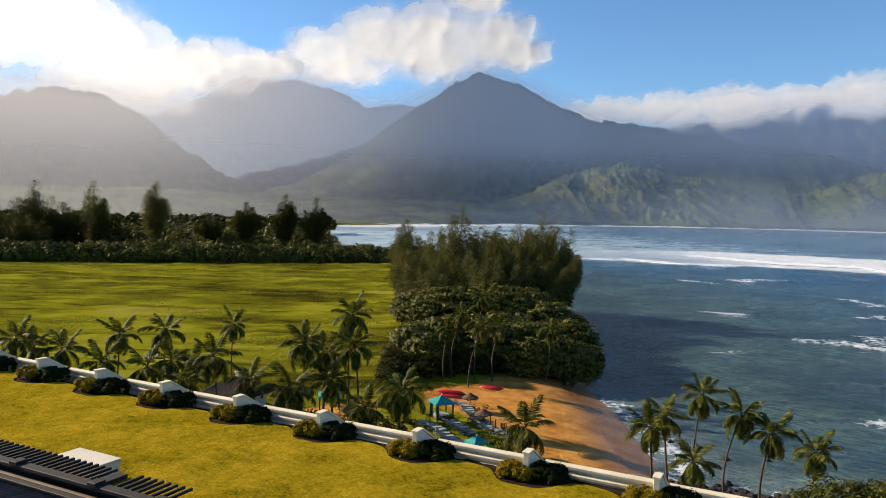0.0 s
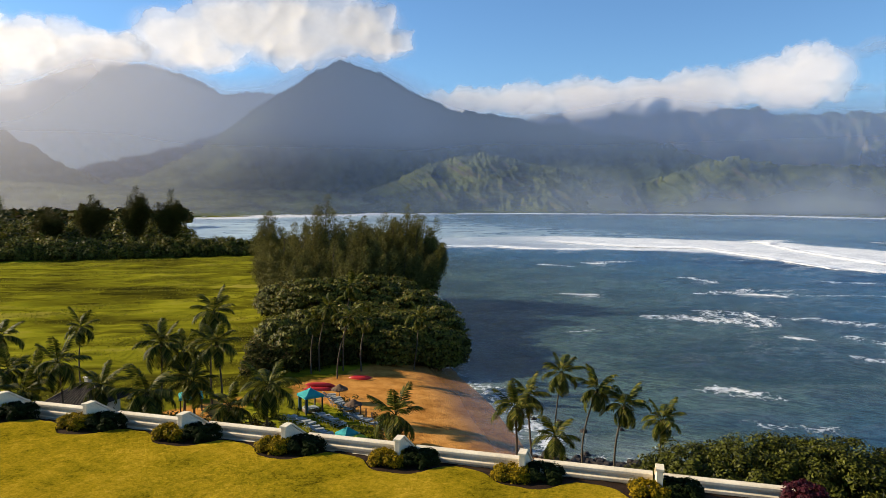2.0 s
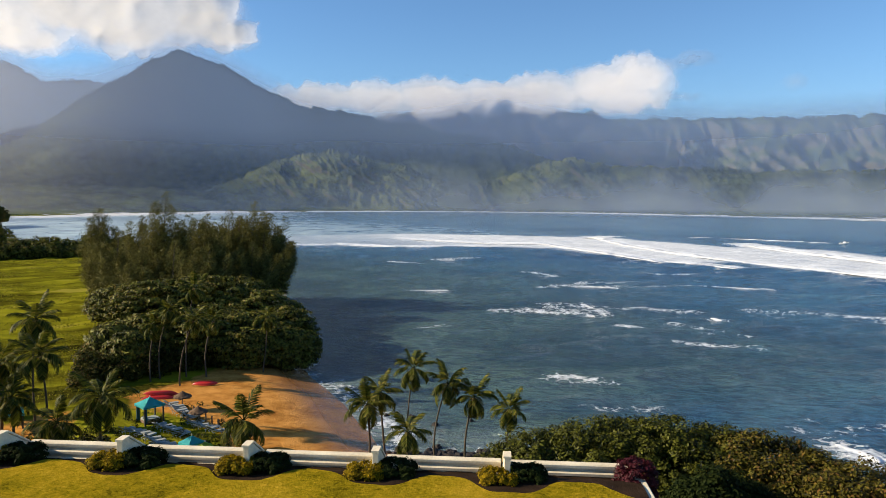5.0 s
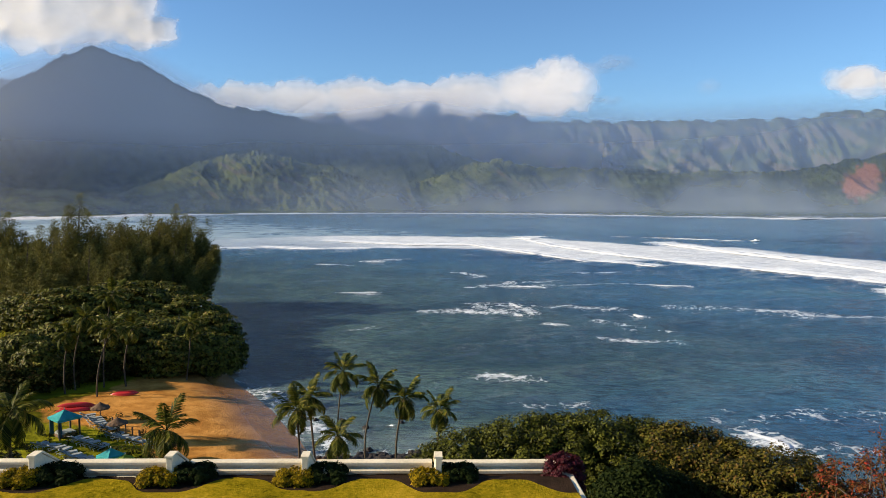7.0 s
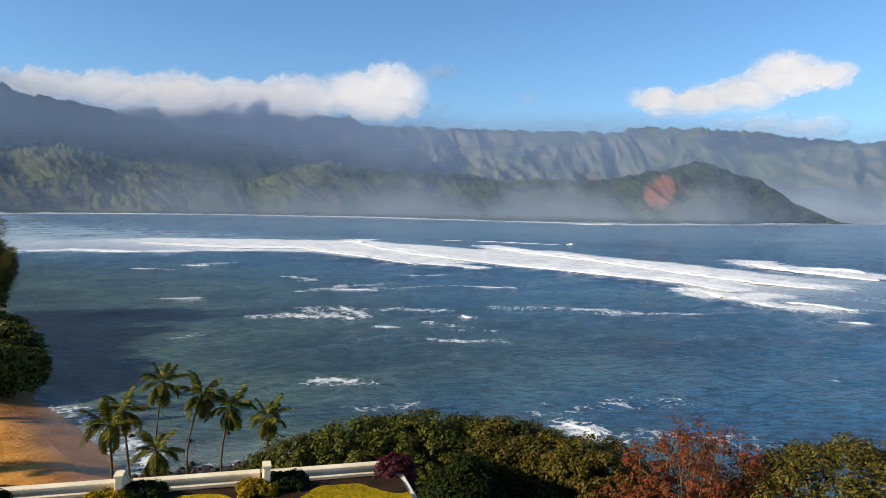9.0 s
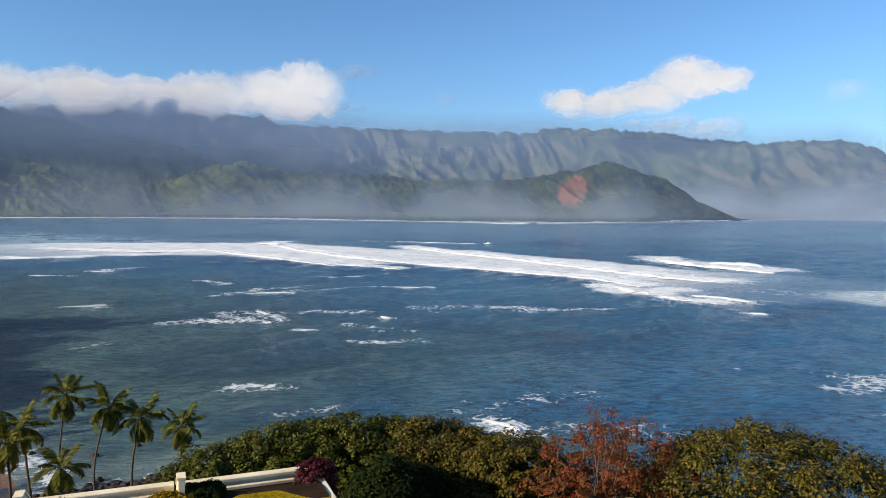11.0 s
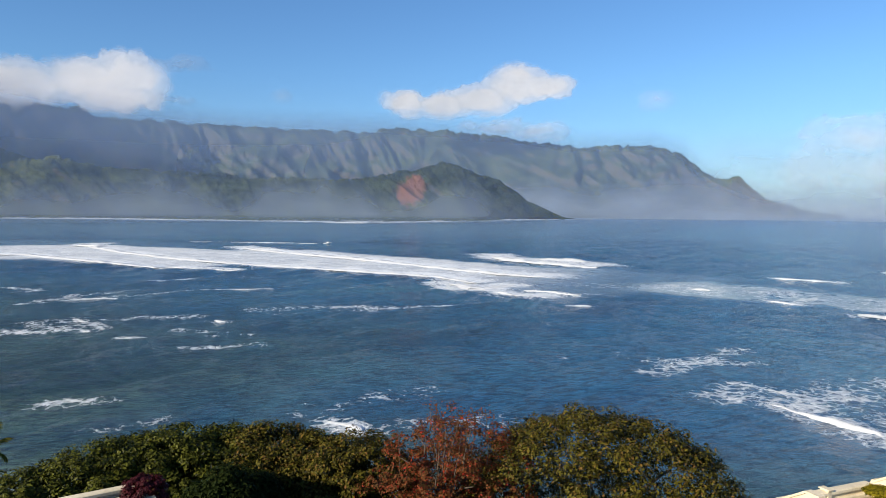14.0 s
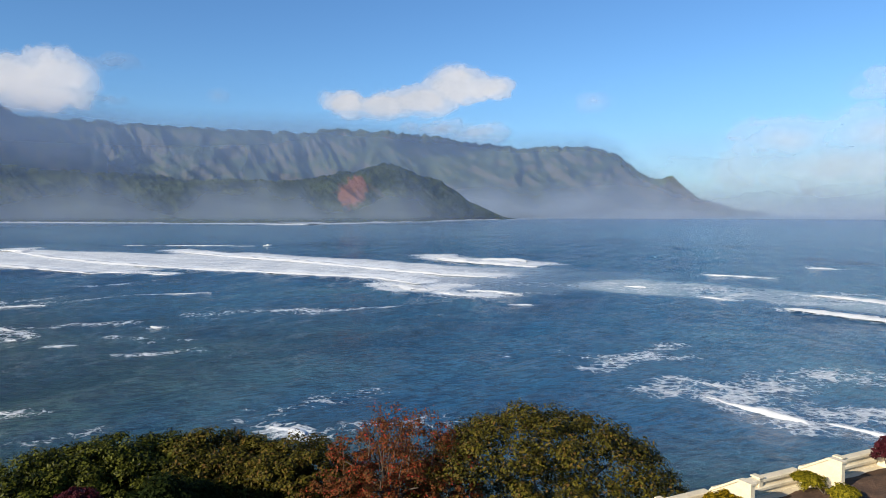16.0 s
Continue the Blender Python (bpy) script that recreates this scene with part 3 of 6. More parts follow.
murk_haze = np.maximum(murk_haze, 0.28 * step(13, 2, sd) * step(250, 150, far_d) * step(30, 60, sy))
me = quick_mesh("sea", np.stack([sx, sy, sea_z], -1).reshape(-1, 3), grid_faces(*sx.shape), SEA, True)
set_attr(me, "foam", foam)
set_attr(me, "murk_haze", murk_haze)
set_attr(me, "wash", white_water)
set_attr(me, "shallow", np.maximum(step(190, 8, sd) * step(45, 110, sy), step(45, 5, sd)) * step(600, 300, far_d))
tagged(new("sea", me), "choppy dark blue bay with white surf over reefs", "water", kind="structure")


FOAM = surface("sea_foam", (0.50, 0.53, 0.55), (0.70, 0.72, 0.73), 0.15, 2.5, 0.9, 0.5, 0.15, 0.2)


def breaker(line, high, seed, broad=1.0, name="breaking_wave", label="white breaking wave crest on the reef", group="breaking waves"):
    """A breaking crest: a torn roll of white water that thins out at both ends."""
    pts = np.array(line, float)
    pts[0] += (pts[0] - pts[1]) * 0.12
    pts[-1] += (pts[-1] - pts[-2]) * 0.12
    run = np.concatenate([[0], np.cumsum(np.hypot(*np.diff(pts, axis=0).T))])
    n = max(16, int(run[-1] / (0.5 + 0.4 * high)))
    t = np.linspace(0, run[-1], n)
    x, y = np.interp(t, run, pts[:, 0]), np.interp(t, run, pts[:, 1])
    dx, dy = np.gradient(x), np.gradient(y)
    k = np.hypot(dx, dy)
    nx, ny = dy / k, -dx / k
    side = np.sign(nx * x + ny * y)  # seaward
    nx, ny = nx * side, ny * side
    taper = np.sin(np.linspace(0.03, math.pi - 0.03, n)) ** 0.35 * (0.35 + 1.1 * fbm(t * 0.16, 0 * t, seed, 4))
    m = 9
    u = np.linspace(0, 1, m)[:, None]
    prof = np.sin(np.clip(u * 1.5, 0, 1) * math.pi / 2) * step(1.0, 0.25, u)
    lump = 0.7 + 0.6 * fbm(t[None, :] * 0.9, u * 6, seed + 3, 3)
    wide = np.where(high > 1.05, 2.0 + 5.5 * high, 1.0 + 2.4 * high) * broad * taper[None, :] * (0.8 + 0.5 * fbm(t * 0.3, 0 * t, seed + 8, 3))[None, :]
    zz = 0.75 * high * taper[None, :] * prof * lump + (0.12 if high > 1.05 else -0.08)
    jag = (fbm(t * 0.35, 0 * t, seed + 5, 4, 0.65) - 0.5) * 3 * high + (fbm(t * 1.3, u * 5, seed + 6, 2) - 0.5) * 0.8 * high
    xx, yy = x[None, :] + nx[None, :] * (u * wide + jag), y[None, :] + ny[None, :] * (u * wide + jag)
    me = quick_mesh(name, np.stack([xx, yy, zz], -1).reshape(-1, 3), grid_faces(m, n), FOAM, True)
    return tagged(new(name, me), label, "wave", group, "stuff")


for i, (*line, high) in enumerate(BREAK_A + BREAK_B + BREAK_C):
    breaker(line, high, 200 + 9 * i)
for i, (lo, hi, off, high) in enumerate(((-8, 17, 40, 3.2), (-7, 9, 130, 2.0), (12, 30, 30, 2.4), (24, 41, 50, 2.2), (36, 51, 25, 2.6), (47, 64, 30, 3.0), (60, 71.5, 25, 3.0), (70, 88, 10, 3.0), (52, 60, 90, 1.6), (82, 110, 200, 3))):
    az = np.linspace(lo, hi, 40)
    d = np.interp(az, FAR_AZ, FAR_D) - off + (fbm(az * 0.5, 0 * az, i, 3) - 0.5) * 40
    breaker([(r * math.sin(radians(q)), r * math.cos(radians(q))) for q, r in zip(az, d)], high * 1.8, 500 + 7 * i, 5.0)

breaker([(493, 391), (486, 408), (480, 432), (470, 465), (455, 500)], 0.7, 931, 1.0, "boat_wake", "long thin white wake behind the motor boat", "")


def motor_boat(at, turn):
    """A small open boat: pointed hull, low cabin with a windscreen, outboard at the stern."""
    top = new("motor_boat")
    n, m = 18, 9
    s, a = np.meshgrid(np.linspace(-1, 1, n), np.linspace(0, math.pi, m))
    beam = 1.15 * np.clip(1 - np.clip(s, 0, 1) ** 2.2, 0.03, 1)
    part("hull", quick_mesh("hull", np.stack([s * 3.6, np.cos(a) * beam, 0.75 + 0.35 * np.clip(s, 0, 1) ** 2 - np.sin(a) ** 0.7 * (0.95 - 0.3 * np.clip(s, 0, 1))], -1).reshape(-1, 3), grid_faces(m, n), None, True), FOAM, top, "white hull")
    part("deck", boxed((4.6, 1.9, 0.08), (-0.9, 0, 0.62), None, 0.03), FOAM, top)
    part("cabin", boxed((1.9, 1.5, 0.95), (0.4, 0, 1.1), None, 0.12), FOAM, top)
    part("windscreen", boxed((0.06, 1.3, 0.5), (1.38, 0, 1.3), None, 0.02), ROCK, top, "dark windscreen")
    part("outboard", boxed((0.4, 0.4, 0.9), (-3.7, 0, 0.75), None, 0.08), ROCK, top, "dark outboard motor")
    top.matrix_world = pose(*at, 0, -4, turn)
    return tagged(top, "small white motor boat under way on the bay", "boat")


motor_boat((496, 382, 0.1), -70)

# ---- mountains ----
def ridge(name, label, crest, dist, front, mat, seed, cliff=False, flute=260.0, bulge=110.0, lean=0.8, n=640, m=84, scar=None, jag=1.0):
    """A mountain range: its crest runs along the bearings and heights given; spurs fan out and branch on their way down to its foot."""
    az = np.linspace(crest[0][0], crest[-1][0], n)
    el = np.interp(az, [c[0] for c in crest], [c[1] for c in crest])
    kernel = np.hanning(9) / np.hanning(9).sum()
    el = np.convolve(np.pad(el, 4, mode="edge"), kernel, "valid")
    teeth = ((fbm(az * 1.3, 0 * az, seed, 6, 0.68) - 0.5) * 0.55 + (ridged(az * 3.1, 0 * az, seed + 2, 3) - 0.6) * 0.22) * jag * np.clip(el, 0.15, 2) / 2
    top = EYE + dist * np.tan(np.radians(el))
    s = np.linspace(0, 1.35, m)[:, None] * np.ones((1, n))
    a = az[None, :] * np.ones((m, 1))
    deep = np.clip(dist - np.interp(az, FAR_AZ, FAR_D) - 15, 40, front)[None, :]
    up = np.where(s < 1, s, 1 - (s - 1) * 0.7)
    if cliff:
        up = np.where(s < 1, 0.30 * step(0, 0.55, s) + 0.70 * step(0.42, 1.0, s), up)
    elif mat is HILLS:
        up = np.where(s < 1, 0.55 * step(0, 1.0, s) + 0.45 * s, up)
    else:
        up = np.where(s < 1, 0.45 * up + 0.55 * up ** 1.7, up)
    # across the face and up it, in metres
    p, q = np.radians(a) * dist, top[None, :] * up
    slope = lean + 2.2 * (fbm(p / (flute * 7), 0 * p, seed + 31, 2) - 0.5)
    v = (p + slope * q) / flute + (fbm(p / (flute * 1.4), q / (flute * 1.4), seed + 4, 3) - 0.5) * 1.5
    big = ridged(v, q / (flute * 2.5), seed + 7, 2)
    branch = ridged((p + 1.5 * q) / (flute * 0.8), (q - 0.7 * p) / (flute * 1.1), seed + 17, 4)
    swell = fbm(p / (flute * 2.6), q / (flute * 2.0), seed + 23, 2) - 0.5
    fine = fbm(p / (flute * 0.16), q / (flute * 0.16), seed + 11, 3) - 0.5
    relief = 0.42 * big + 0.40 * branch - 0.55 + 0.5 * swell + 0.12 * fine
    on = step(0.0, 0.10, up) * step(1.0, 0.80, np.minimum(s, 1.0)) * (s < 1)
    r = dist - deep * (1 - np.minimum(s, 1)) + np.maximum(s - 1, 0) * front
    r = r - relief * np.minimum(bulge, deep * 0.55) * on
    q = q + np.radians(teeth)[None, :] * dist * step(0.86, 1.0, up) ** 1.5
    h = np.maximum(q + relief * bulge * 0.22 * on, 1.0) - 6 * (s == 0)
    x, y = r * np.sin(np.radians(a)), r * np.cos(np.radians(a))
    me = quick_mesh(name, np.stack([x, y, h], -1).reshape(-1, 3), grid_faces(m, n)[:, ::-1], mat, True)
    if scar:
        sa, ss, wa, ws = scar
        e = np.hypot((a - sa) / wa, (s - ss) / ws) + (fbm(a * 4, s * 20, 77, 3) - 0.5) * 0.9
        set_attr(me, "scar", step(1.05, 0.75, e))
    return tagged(new(name, me), label, "mountain", kind="structure")


ridge("mountain_west_cliffs", "long fluted sea cliff range in blue haze", [(24, 3.0), (30, 5.2), (35.5, 6.55), (45, 6.35), (55, 6.1), (57.4, 6.5), (60.5, 6.38), (66.3, 5.9), (69.5, 5.35), (72.7, 5.05), (77.8, 5.06), (80.1, 4.36), (81.5, 3.2), (82.4, 2.7), (83.3, 2.55), (84.1, 2.8), (84.7, 2.1), (86.1, 0.95), (88.5, 0.2), (91, -0.2)], 4650, 800, CLIFFS, 21, True, 150, 230, 0.25)
ridge("mountain_far_peaks", "cloud-capped dark mountain shoulder", [(14, 6.0), (18.5, 7.0), (23, 7.6), (27.1, 8.2), (30.7, 7.2), (34.6, 7.15), (36, 6.5), (39, 5.0), (42.7, 3.0), (46, 1.2)], 4250, 380, MOUNTAIN, 41, True, 170, 120, 0.3)
ridge("mountain_back_valley", "hazy backlit mountain with a rounded summit", [(-27, 5.0), (-22.9, 6.75), (-19.9, 7.9), (-15.4, 10.2), (-11.1, 10.1), (-8, 9.3), (-6.25, 8.3), (-3.3, 8.7), (-1, 7.8), (3, 6)], 4350, 470, MOUNTAIN, 61, False, 420, 150)
ridge("mountain_east", "hazy jagged ridge lost in sun glare", [(-48, 7.5), (-40, 9.0), (-35, 8.0), (-31.9, 7.6), (-28.8, 8.5), (-25.3, 8.05), (-24.3, 7.55), (-22.8, 6.6), (-20, 4.6), (-17, 2.6), (-14, 1.2), (-11, 0.2)], 3600, 700, MOUNTAIN, 81, False, 380, 130, jag=1.5)
ridge("mountain_main_peak", "steep pointed peak with long green spurs", [(-16, 1.0), (-12, 2.2), (-8.4, 3.9), (-4.4, 7.0), (-2.4, 8.4), (0.5, 10.2), (2.65, 11.3), (5.9, 10.2), (8.8, 8.7), (11.3, 7.65), (16, 7.05), (18.7, 6.3), (20.8, 6.35), (23.2, 5.5), (24.9, 5.5), (27.2, 5.0), (30.7, 3.7), (32.5, 3.0), (35, 2.0), (38, 0.6)], 3500, 720, MOUNTAIN, 101, False, 360, 130)
ridge("hill_green_knoll", "low green forested hills above the far beach", [(-3, 0.3), (3.8, 0.6), (7.9, 2.3), (9.6, 3.2), (12.2, 3.9), (14.4, 4.1), (16.9, 3.5), (19.7, 2.95), (21.4, 2.2), (23.8, 1.6), (26, 1.0), (28, 0.4)], 2720, 380, HILLS, 121, False, 105, 110, 1.0)
ridge("hill_headland", "green headland with a bare red scar over surf", [(22, 0.4), (24.3, 1.4), (27.7, 2.0), (30.7, 3.35), (33.3, 3.65), (35.6, 3.05), (42.8, 2.7), (47.3, 2.45), (54, 2.4), (58.3, 3.05), (62, 3.85), (64.3, 3.05), (66.7, 2.2), (68.3, 0.9), (70.4, -0.1), (71.4, -0.55)], 2580, 560, HILLS, 141, False, 100, 110, 0.9, scar=(59.1, 0.54, 1.25, 0.26))
ridge("hill_valley_floor", "dim wooded valley floor below the mountains", [(-50, 1.3), (-31, 1.35), (-23, 1.55), (-17, 1.35), (-8.4, 1.1), (0.6, 1.0), (6, 0.6), (10, 0.2)], 2250, 480, HILLS, 161, False, 110, 60, 0.9)


SKYLINE = np.array([(-48, 8), (-40, 9), (-29, 8.5), (-24, 8), (-20, 8), (-15.4, 10.2), (-11, 10.1), (-6, 8.3), (-3, 8.7), (0.5, 10.2), (2.65, 11.3), (5.9, 10.2), (8.8, 8.7), (11.3, 7.65), (16, 7), (20, 7.2), (27, 8.2),
                    (34.6, 7.1), (45, 6.35), (57, 6.5), (66, 5.9), (72, 5.05), (78, 5.06), (80, 4.4), (82, 2.7), (86, 1), (106, 0.5)])


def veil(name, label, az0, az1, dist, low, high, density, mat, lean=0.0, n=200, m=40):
    """A sheet that stands in for mist or distance haze over the land; density(az, h, crest) with h from 0 at its foot
    to 1 at its top, and crest 1 below the mountains' skyline, 0 above.
    """
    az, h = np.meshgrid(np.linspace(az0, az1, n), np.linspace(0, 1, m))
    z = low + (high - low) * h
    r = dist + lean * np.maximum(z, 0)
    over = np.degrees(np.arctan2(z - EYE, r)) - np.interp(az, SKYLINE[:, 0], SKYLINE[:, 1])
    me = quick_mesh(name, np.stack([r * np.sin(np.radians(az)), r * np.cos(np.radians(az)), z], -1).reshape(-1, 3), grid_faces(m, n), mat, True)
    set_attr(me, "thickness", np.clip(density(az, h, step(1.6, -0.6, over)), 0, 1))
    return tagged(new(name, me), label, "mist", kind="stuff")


def ends(az, a, b, w):
    return step(a, a + w, az) * step(b, b - w, az)


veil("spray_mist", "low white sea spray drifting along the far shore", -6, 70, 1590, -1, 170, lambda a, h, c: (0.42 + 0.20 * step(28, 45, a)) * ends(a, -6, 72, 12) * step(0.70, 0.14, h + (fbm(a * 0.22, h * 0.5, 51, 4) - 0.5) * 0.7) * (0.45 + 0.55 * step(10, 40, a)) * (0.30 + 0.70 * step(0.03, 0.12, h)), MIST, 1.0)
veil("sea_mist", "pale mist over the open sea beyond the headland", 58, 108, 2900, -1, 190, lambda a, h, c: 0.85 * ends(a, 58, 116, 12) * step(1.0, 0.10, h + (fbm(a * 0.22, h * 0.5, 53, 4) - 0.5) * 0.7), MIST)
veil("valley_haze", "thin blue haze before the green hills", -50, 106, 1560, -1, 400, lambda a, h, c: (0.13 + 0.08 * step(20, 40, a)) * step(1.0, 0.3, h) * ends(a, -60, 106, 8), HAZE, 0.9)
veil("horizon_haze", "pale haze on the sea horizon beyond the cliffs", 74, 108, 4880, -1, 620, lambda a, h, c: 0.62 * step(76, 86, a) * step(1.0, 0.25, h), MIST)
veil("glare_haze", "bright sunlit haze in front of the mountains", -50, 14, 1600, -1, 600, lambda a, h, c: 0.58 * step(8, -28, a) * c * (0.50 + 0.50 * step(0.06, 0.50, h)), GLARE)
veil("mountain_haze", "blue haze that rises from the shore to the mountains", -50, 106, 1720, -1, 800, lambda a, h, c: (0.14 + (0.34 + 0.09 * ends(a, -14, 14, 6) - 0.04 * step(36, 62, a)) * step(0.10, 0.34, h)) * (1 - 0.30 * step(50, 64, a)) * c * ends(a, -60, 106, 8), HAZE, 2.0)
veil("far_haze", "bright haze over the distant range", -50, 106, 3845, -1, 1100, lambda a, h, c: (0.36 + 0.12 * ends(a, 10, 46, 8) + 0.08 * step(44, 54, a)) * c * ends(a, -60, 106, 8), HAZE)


# ---- clouds ----
def cloud(label, lobes, dist, seed, floor_el=None, strength=1.0, depth=0.11, soft=0.0, slant=0.0, lean=0.0, mat=None):
    """A bank of cumulus: lobes (bearing, elevation, half width, half height in degrees) are filled with many round puffs that bulge out of one
    sheet; its upper rim is crisp and curled, its base thins out."""
    rng = np.random.default_rng(seed)
    L = np.array(lobes)
    a0, a1 = (L[:, 0] - L[:, 2]).min() - 1.6, (L[:, 0] + L[:, 2]).max() + 1.6
    e0, e1 = (L[:, 1] - L[:, 3]).min() - 1.2, (L[:, 1] + L[:, 3]).max() + 1.2
    n, m = int((a1 - a0) * 11) + 20, int((e1 - e0) * 14) + 20
    a, e = np.meshgrid(np.linspace(a0, a1, n), np.linspace(e0, e1, m))
    wa = a + (fbm(a * 0.8, e * 0.8, seed, 4) - 0.5) * 1.1 + (fbm(a * 3.2, e * 3.2, seed + 1, 3) - 0.5) * 0.34
    we = e + (fbm(a * 0.8, e * 0.8, seed + 9, 4) - 0.5) * 0.8 + (fbm(a * 3.2, e * 3.2, seed + 8, 3) - 0.5) * 0.26
    body, swell = np.full(a.shape, -1.0), np.zeros(a.shape)
    for ca, ce, ra, re in lobes:
        body = np.maximum(body, 1 - np.hypot((wa - ca) / (1.12 * ra), (we - ce) / (1.12 * re)))
        puffs = int(7 + 3.0 * ra * re)
        for k in range(puffs):
            t, d = rng.uniform(0, 2 * math.pi), math.sqrt(rng.random()) * 0.92
            pa, pe = ca + ra * d * math.cos(t), ce + re * d * math.sin(t)
            pr = rng.uniform(0.5, 1.2) * min(1.0, 0.45 + 0.35 * re)
            q = 1 - ((wa - pa) / pr) ** 2 - ((we - pe) / (pr * 0.9)) ** 2
            swell = np.maximum(swell, np.sqrt(np.clip(q, 0, 1)) * pr + 0.5 * np.sqrt(np.clip(1 - ((a - ca) / ra) ** 2 - ((e - ce) / re) ** 2, 0, 1)) * (q > 0))
    rim = np.clip(swell / 0.6, 0, 1)
    dens = np.maximum(step(-0.08, 0.55 + soft, body), step(0.1, 1.5 + soft, rim) * step(-0.24, 0.25, body)) * strength
    if floor_el is not None:
        dens = dens * step(floor_el - 0.5, floor_el + 1.1, e + (fbm(a * 0.7, e * 1.4, seed + 2, 4) - 0.5) * 1.2)
    edge = step(0, 0.10, (a - a0) / (a1 - a0)) * step(0, 0.10, (a1 - a) / (a1 - a0)) * step(0, 0.06, (e - e0) / (e1 - e0)) * step(0, 0.06, (e1 - e) / (e1 - e0))
    lift = swell + 0.25 * fbm(a * 2.2, e * 2.2, seed + 5, 4)
    kern = np.array([1.0, 2.0, 1.0]) / 4
    for _ in range(10):
        lift = np.apply_along_axis(lambda z: np.convolve(np.pad(z, 1, mode="edge"), kern, "valid"), 0, lift)
        lift = np.apply_along_axis(lambda z: np.convolve(np.pad(z, 1, mode="edge"), kern, "valid"), 1, lift)
    r = dist - slant * (a - (a0 + a1) / 2) + lean * math.radians(1) * dist * (e - (e0 + e1) / 2) - depth * math.radians(1) * dist * lift
    x, y, z = r * np.sin(np.radians(a)), r * np.cos(np.radians(a)), EYE + r * np.tan(np.radians(e))
    me = quick_mesh("cloud", np.stack([x, y, z], -1).reshape(-1, 3), grid_faces(m, n), mat or CLOUD, True)
    set_attr(me, "thickness", dens * edge)
    return tagged(new("cloud", me), label, "cloud", "clouds over the mountains", "stuff")


cloud("large bright backlit cumulus bank over the mountains", [(-34, 12, 8, 3.0), (-27, 12.0, 6, 2.8), (-24, 9.5, 6, 3.2), (-19, 10.5, 5, 2.2), (-14.5, 11, 3.5, 1.3), (-31, 14.2, 7, 1.6)], 3720, 3, 6.5)
cloud("broad white cumulus above the pointed peak", [(-9, 12.3, 4, 2.0), (-5, 13.5, 4.2, 2.4), (-1, 13.2, 5, 3.0), (3.5, 13.6, 4, 2.3), (6, 12.5, 2.5, 1.3), (-8, 11, 4, 1.4), (2.5, 16.5, 2.5, 1.0)], 3740, 13, 9.6)
cloud("flat-bottomed white cloud bank on the peaks", [(12.5, 8.0, 4, 1.15), (17, 8.1, 4, 1.35), (22, 8.2, 4, 1.45), (27, 8.3, 3.5, 1.3), (31, 8.6, 3.2, 1.5), (35, 9.0, 3, 1.7), (38, 9.6, 2.8, 1.6), (37, 8.0, 3, 1.2)], 3700, 23, 6.4, slant=32, lean=0.8)
cloud("thin grey shred of cloud", [(40.5, 8.0, 2.2, 0.45), (41.8, 10.7, 2.2, 0.5)], 4500, 33, None, 0.35, soft=0.5)
cloud("single white cumulus above the sea cliffs", [(58.7, 8.3, 1.9, 1.2), (61.5, 8.2, 2.4, 1.1), (64.5, 8.8, 2.6, 1.3), (67.3, 9.9, 2.6, 1.5), (69.5, 9.7, 2.4, 1.0)], 4300, 43, 7.1, lean=0.5)
cloud("faint low cloud behind the cliff crest", [(69, 6.3, 3, 0.8), (66, 6.6, 3, 0.6)], 4850, 53, None, 0.6, soft=0.5)
cloud("small faint wisp of cloud", [(48.9, 8.8, 0.9, 0.55), (78.3, 8.4, 1.6, 0.7)], 4700, 63, None, 0.3, soft=0.6)
cloud("wide pale cloud low over the open sea", [(92, 5.2, 4.5, 1.6), (98, 5.4, 5, 2.0), (100, 8.5, 4.5, 1.5), (96, 3.2, 9, 2.2), (104, 6, 6, 4)], 4700, 73, None, 0.62, soft=0.6)


# ---- terrace: lawn, wall with piers, planting ----
LAWN_Z = 18.5
ALONG = Vector((0.8953, -0.4452, -0.0150))   # along the seaward wall, towards its end
OUT = Vector((0.4453, 0.8954, 0))      # out to sea, square to the wall
BAY = 5.50
FIRST = Vector((-25.8, 44.9, LAWN_Z + 0.49))  # lawn end of the first pier in view
WING = 2.0


def wall_frame(at, ahead=ALONG, out=OUT):
    m = Matrix.Identity(4)
    m.col[0][:3], m.col[1][:3], m.col[2][:3], m.col[3][:3] = ahead, out, (0, 0, 1), at
    return m


def lawn_material():
    m, nt, p = nodes_of("mown_lawn")
    a, b, c = noise_tex(nt, 0.25, 6, 0.65), noise_tex(nt, 2.2, 7, 0.75, (1, 1, 1), 0.5), noise_tex(nt, 7.0, 5, 0.8)
    f = calc(nt, "ADD", calc(nt, "ADD", calc(nt, "MULTIPLY", a.outputs[0], 0.36), calc(nt, "MULTIPLY", b.outputs[0], 0.30)), calc(nt, "MULTIPLY", c.outputs[0], 0.34))
    col = ramp(nt, f, [(0.39, (0.070, 0.058, 0.004)), (0.47, (0.235, 0.178, 0.008)), (0.54, (0.37, 0.252, 0.014)), (0.62, (0.56, 0.355, 0.036))]).outputs[0]
    nt.links.new(col, p.inputs["Base Color"])
    p.inputs["Roughness"].default_value, p.inputs["Specular IOR Level"].default_value = 0.9, 0.0
    bump(nt, p, calc(nt, "ADD", b.outputs[0], c.outputs[0]), 1.0, 0.16)
    return m


LAWN = lawn_material()
wall_at = FIRST + OUT * WING
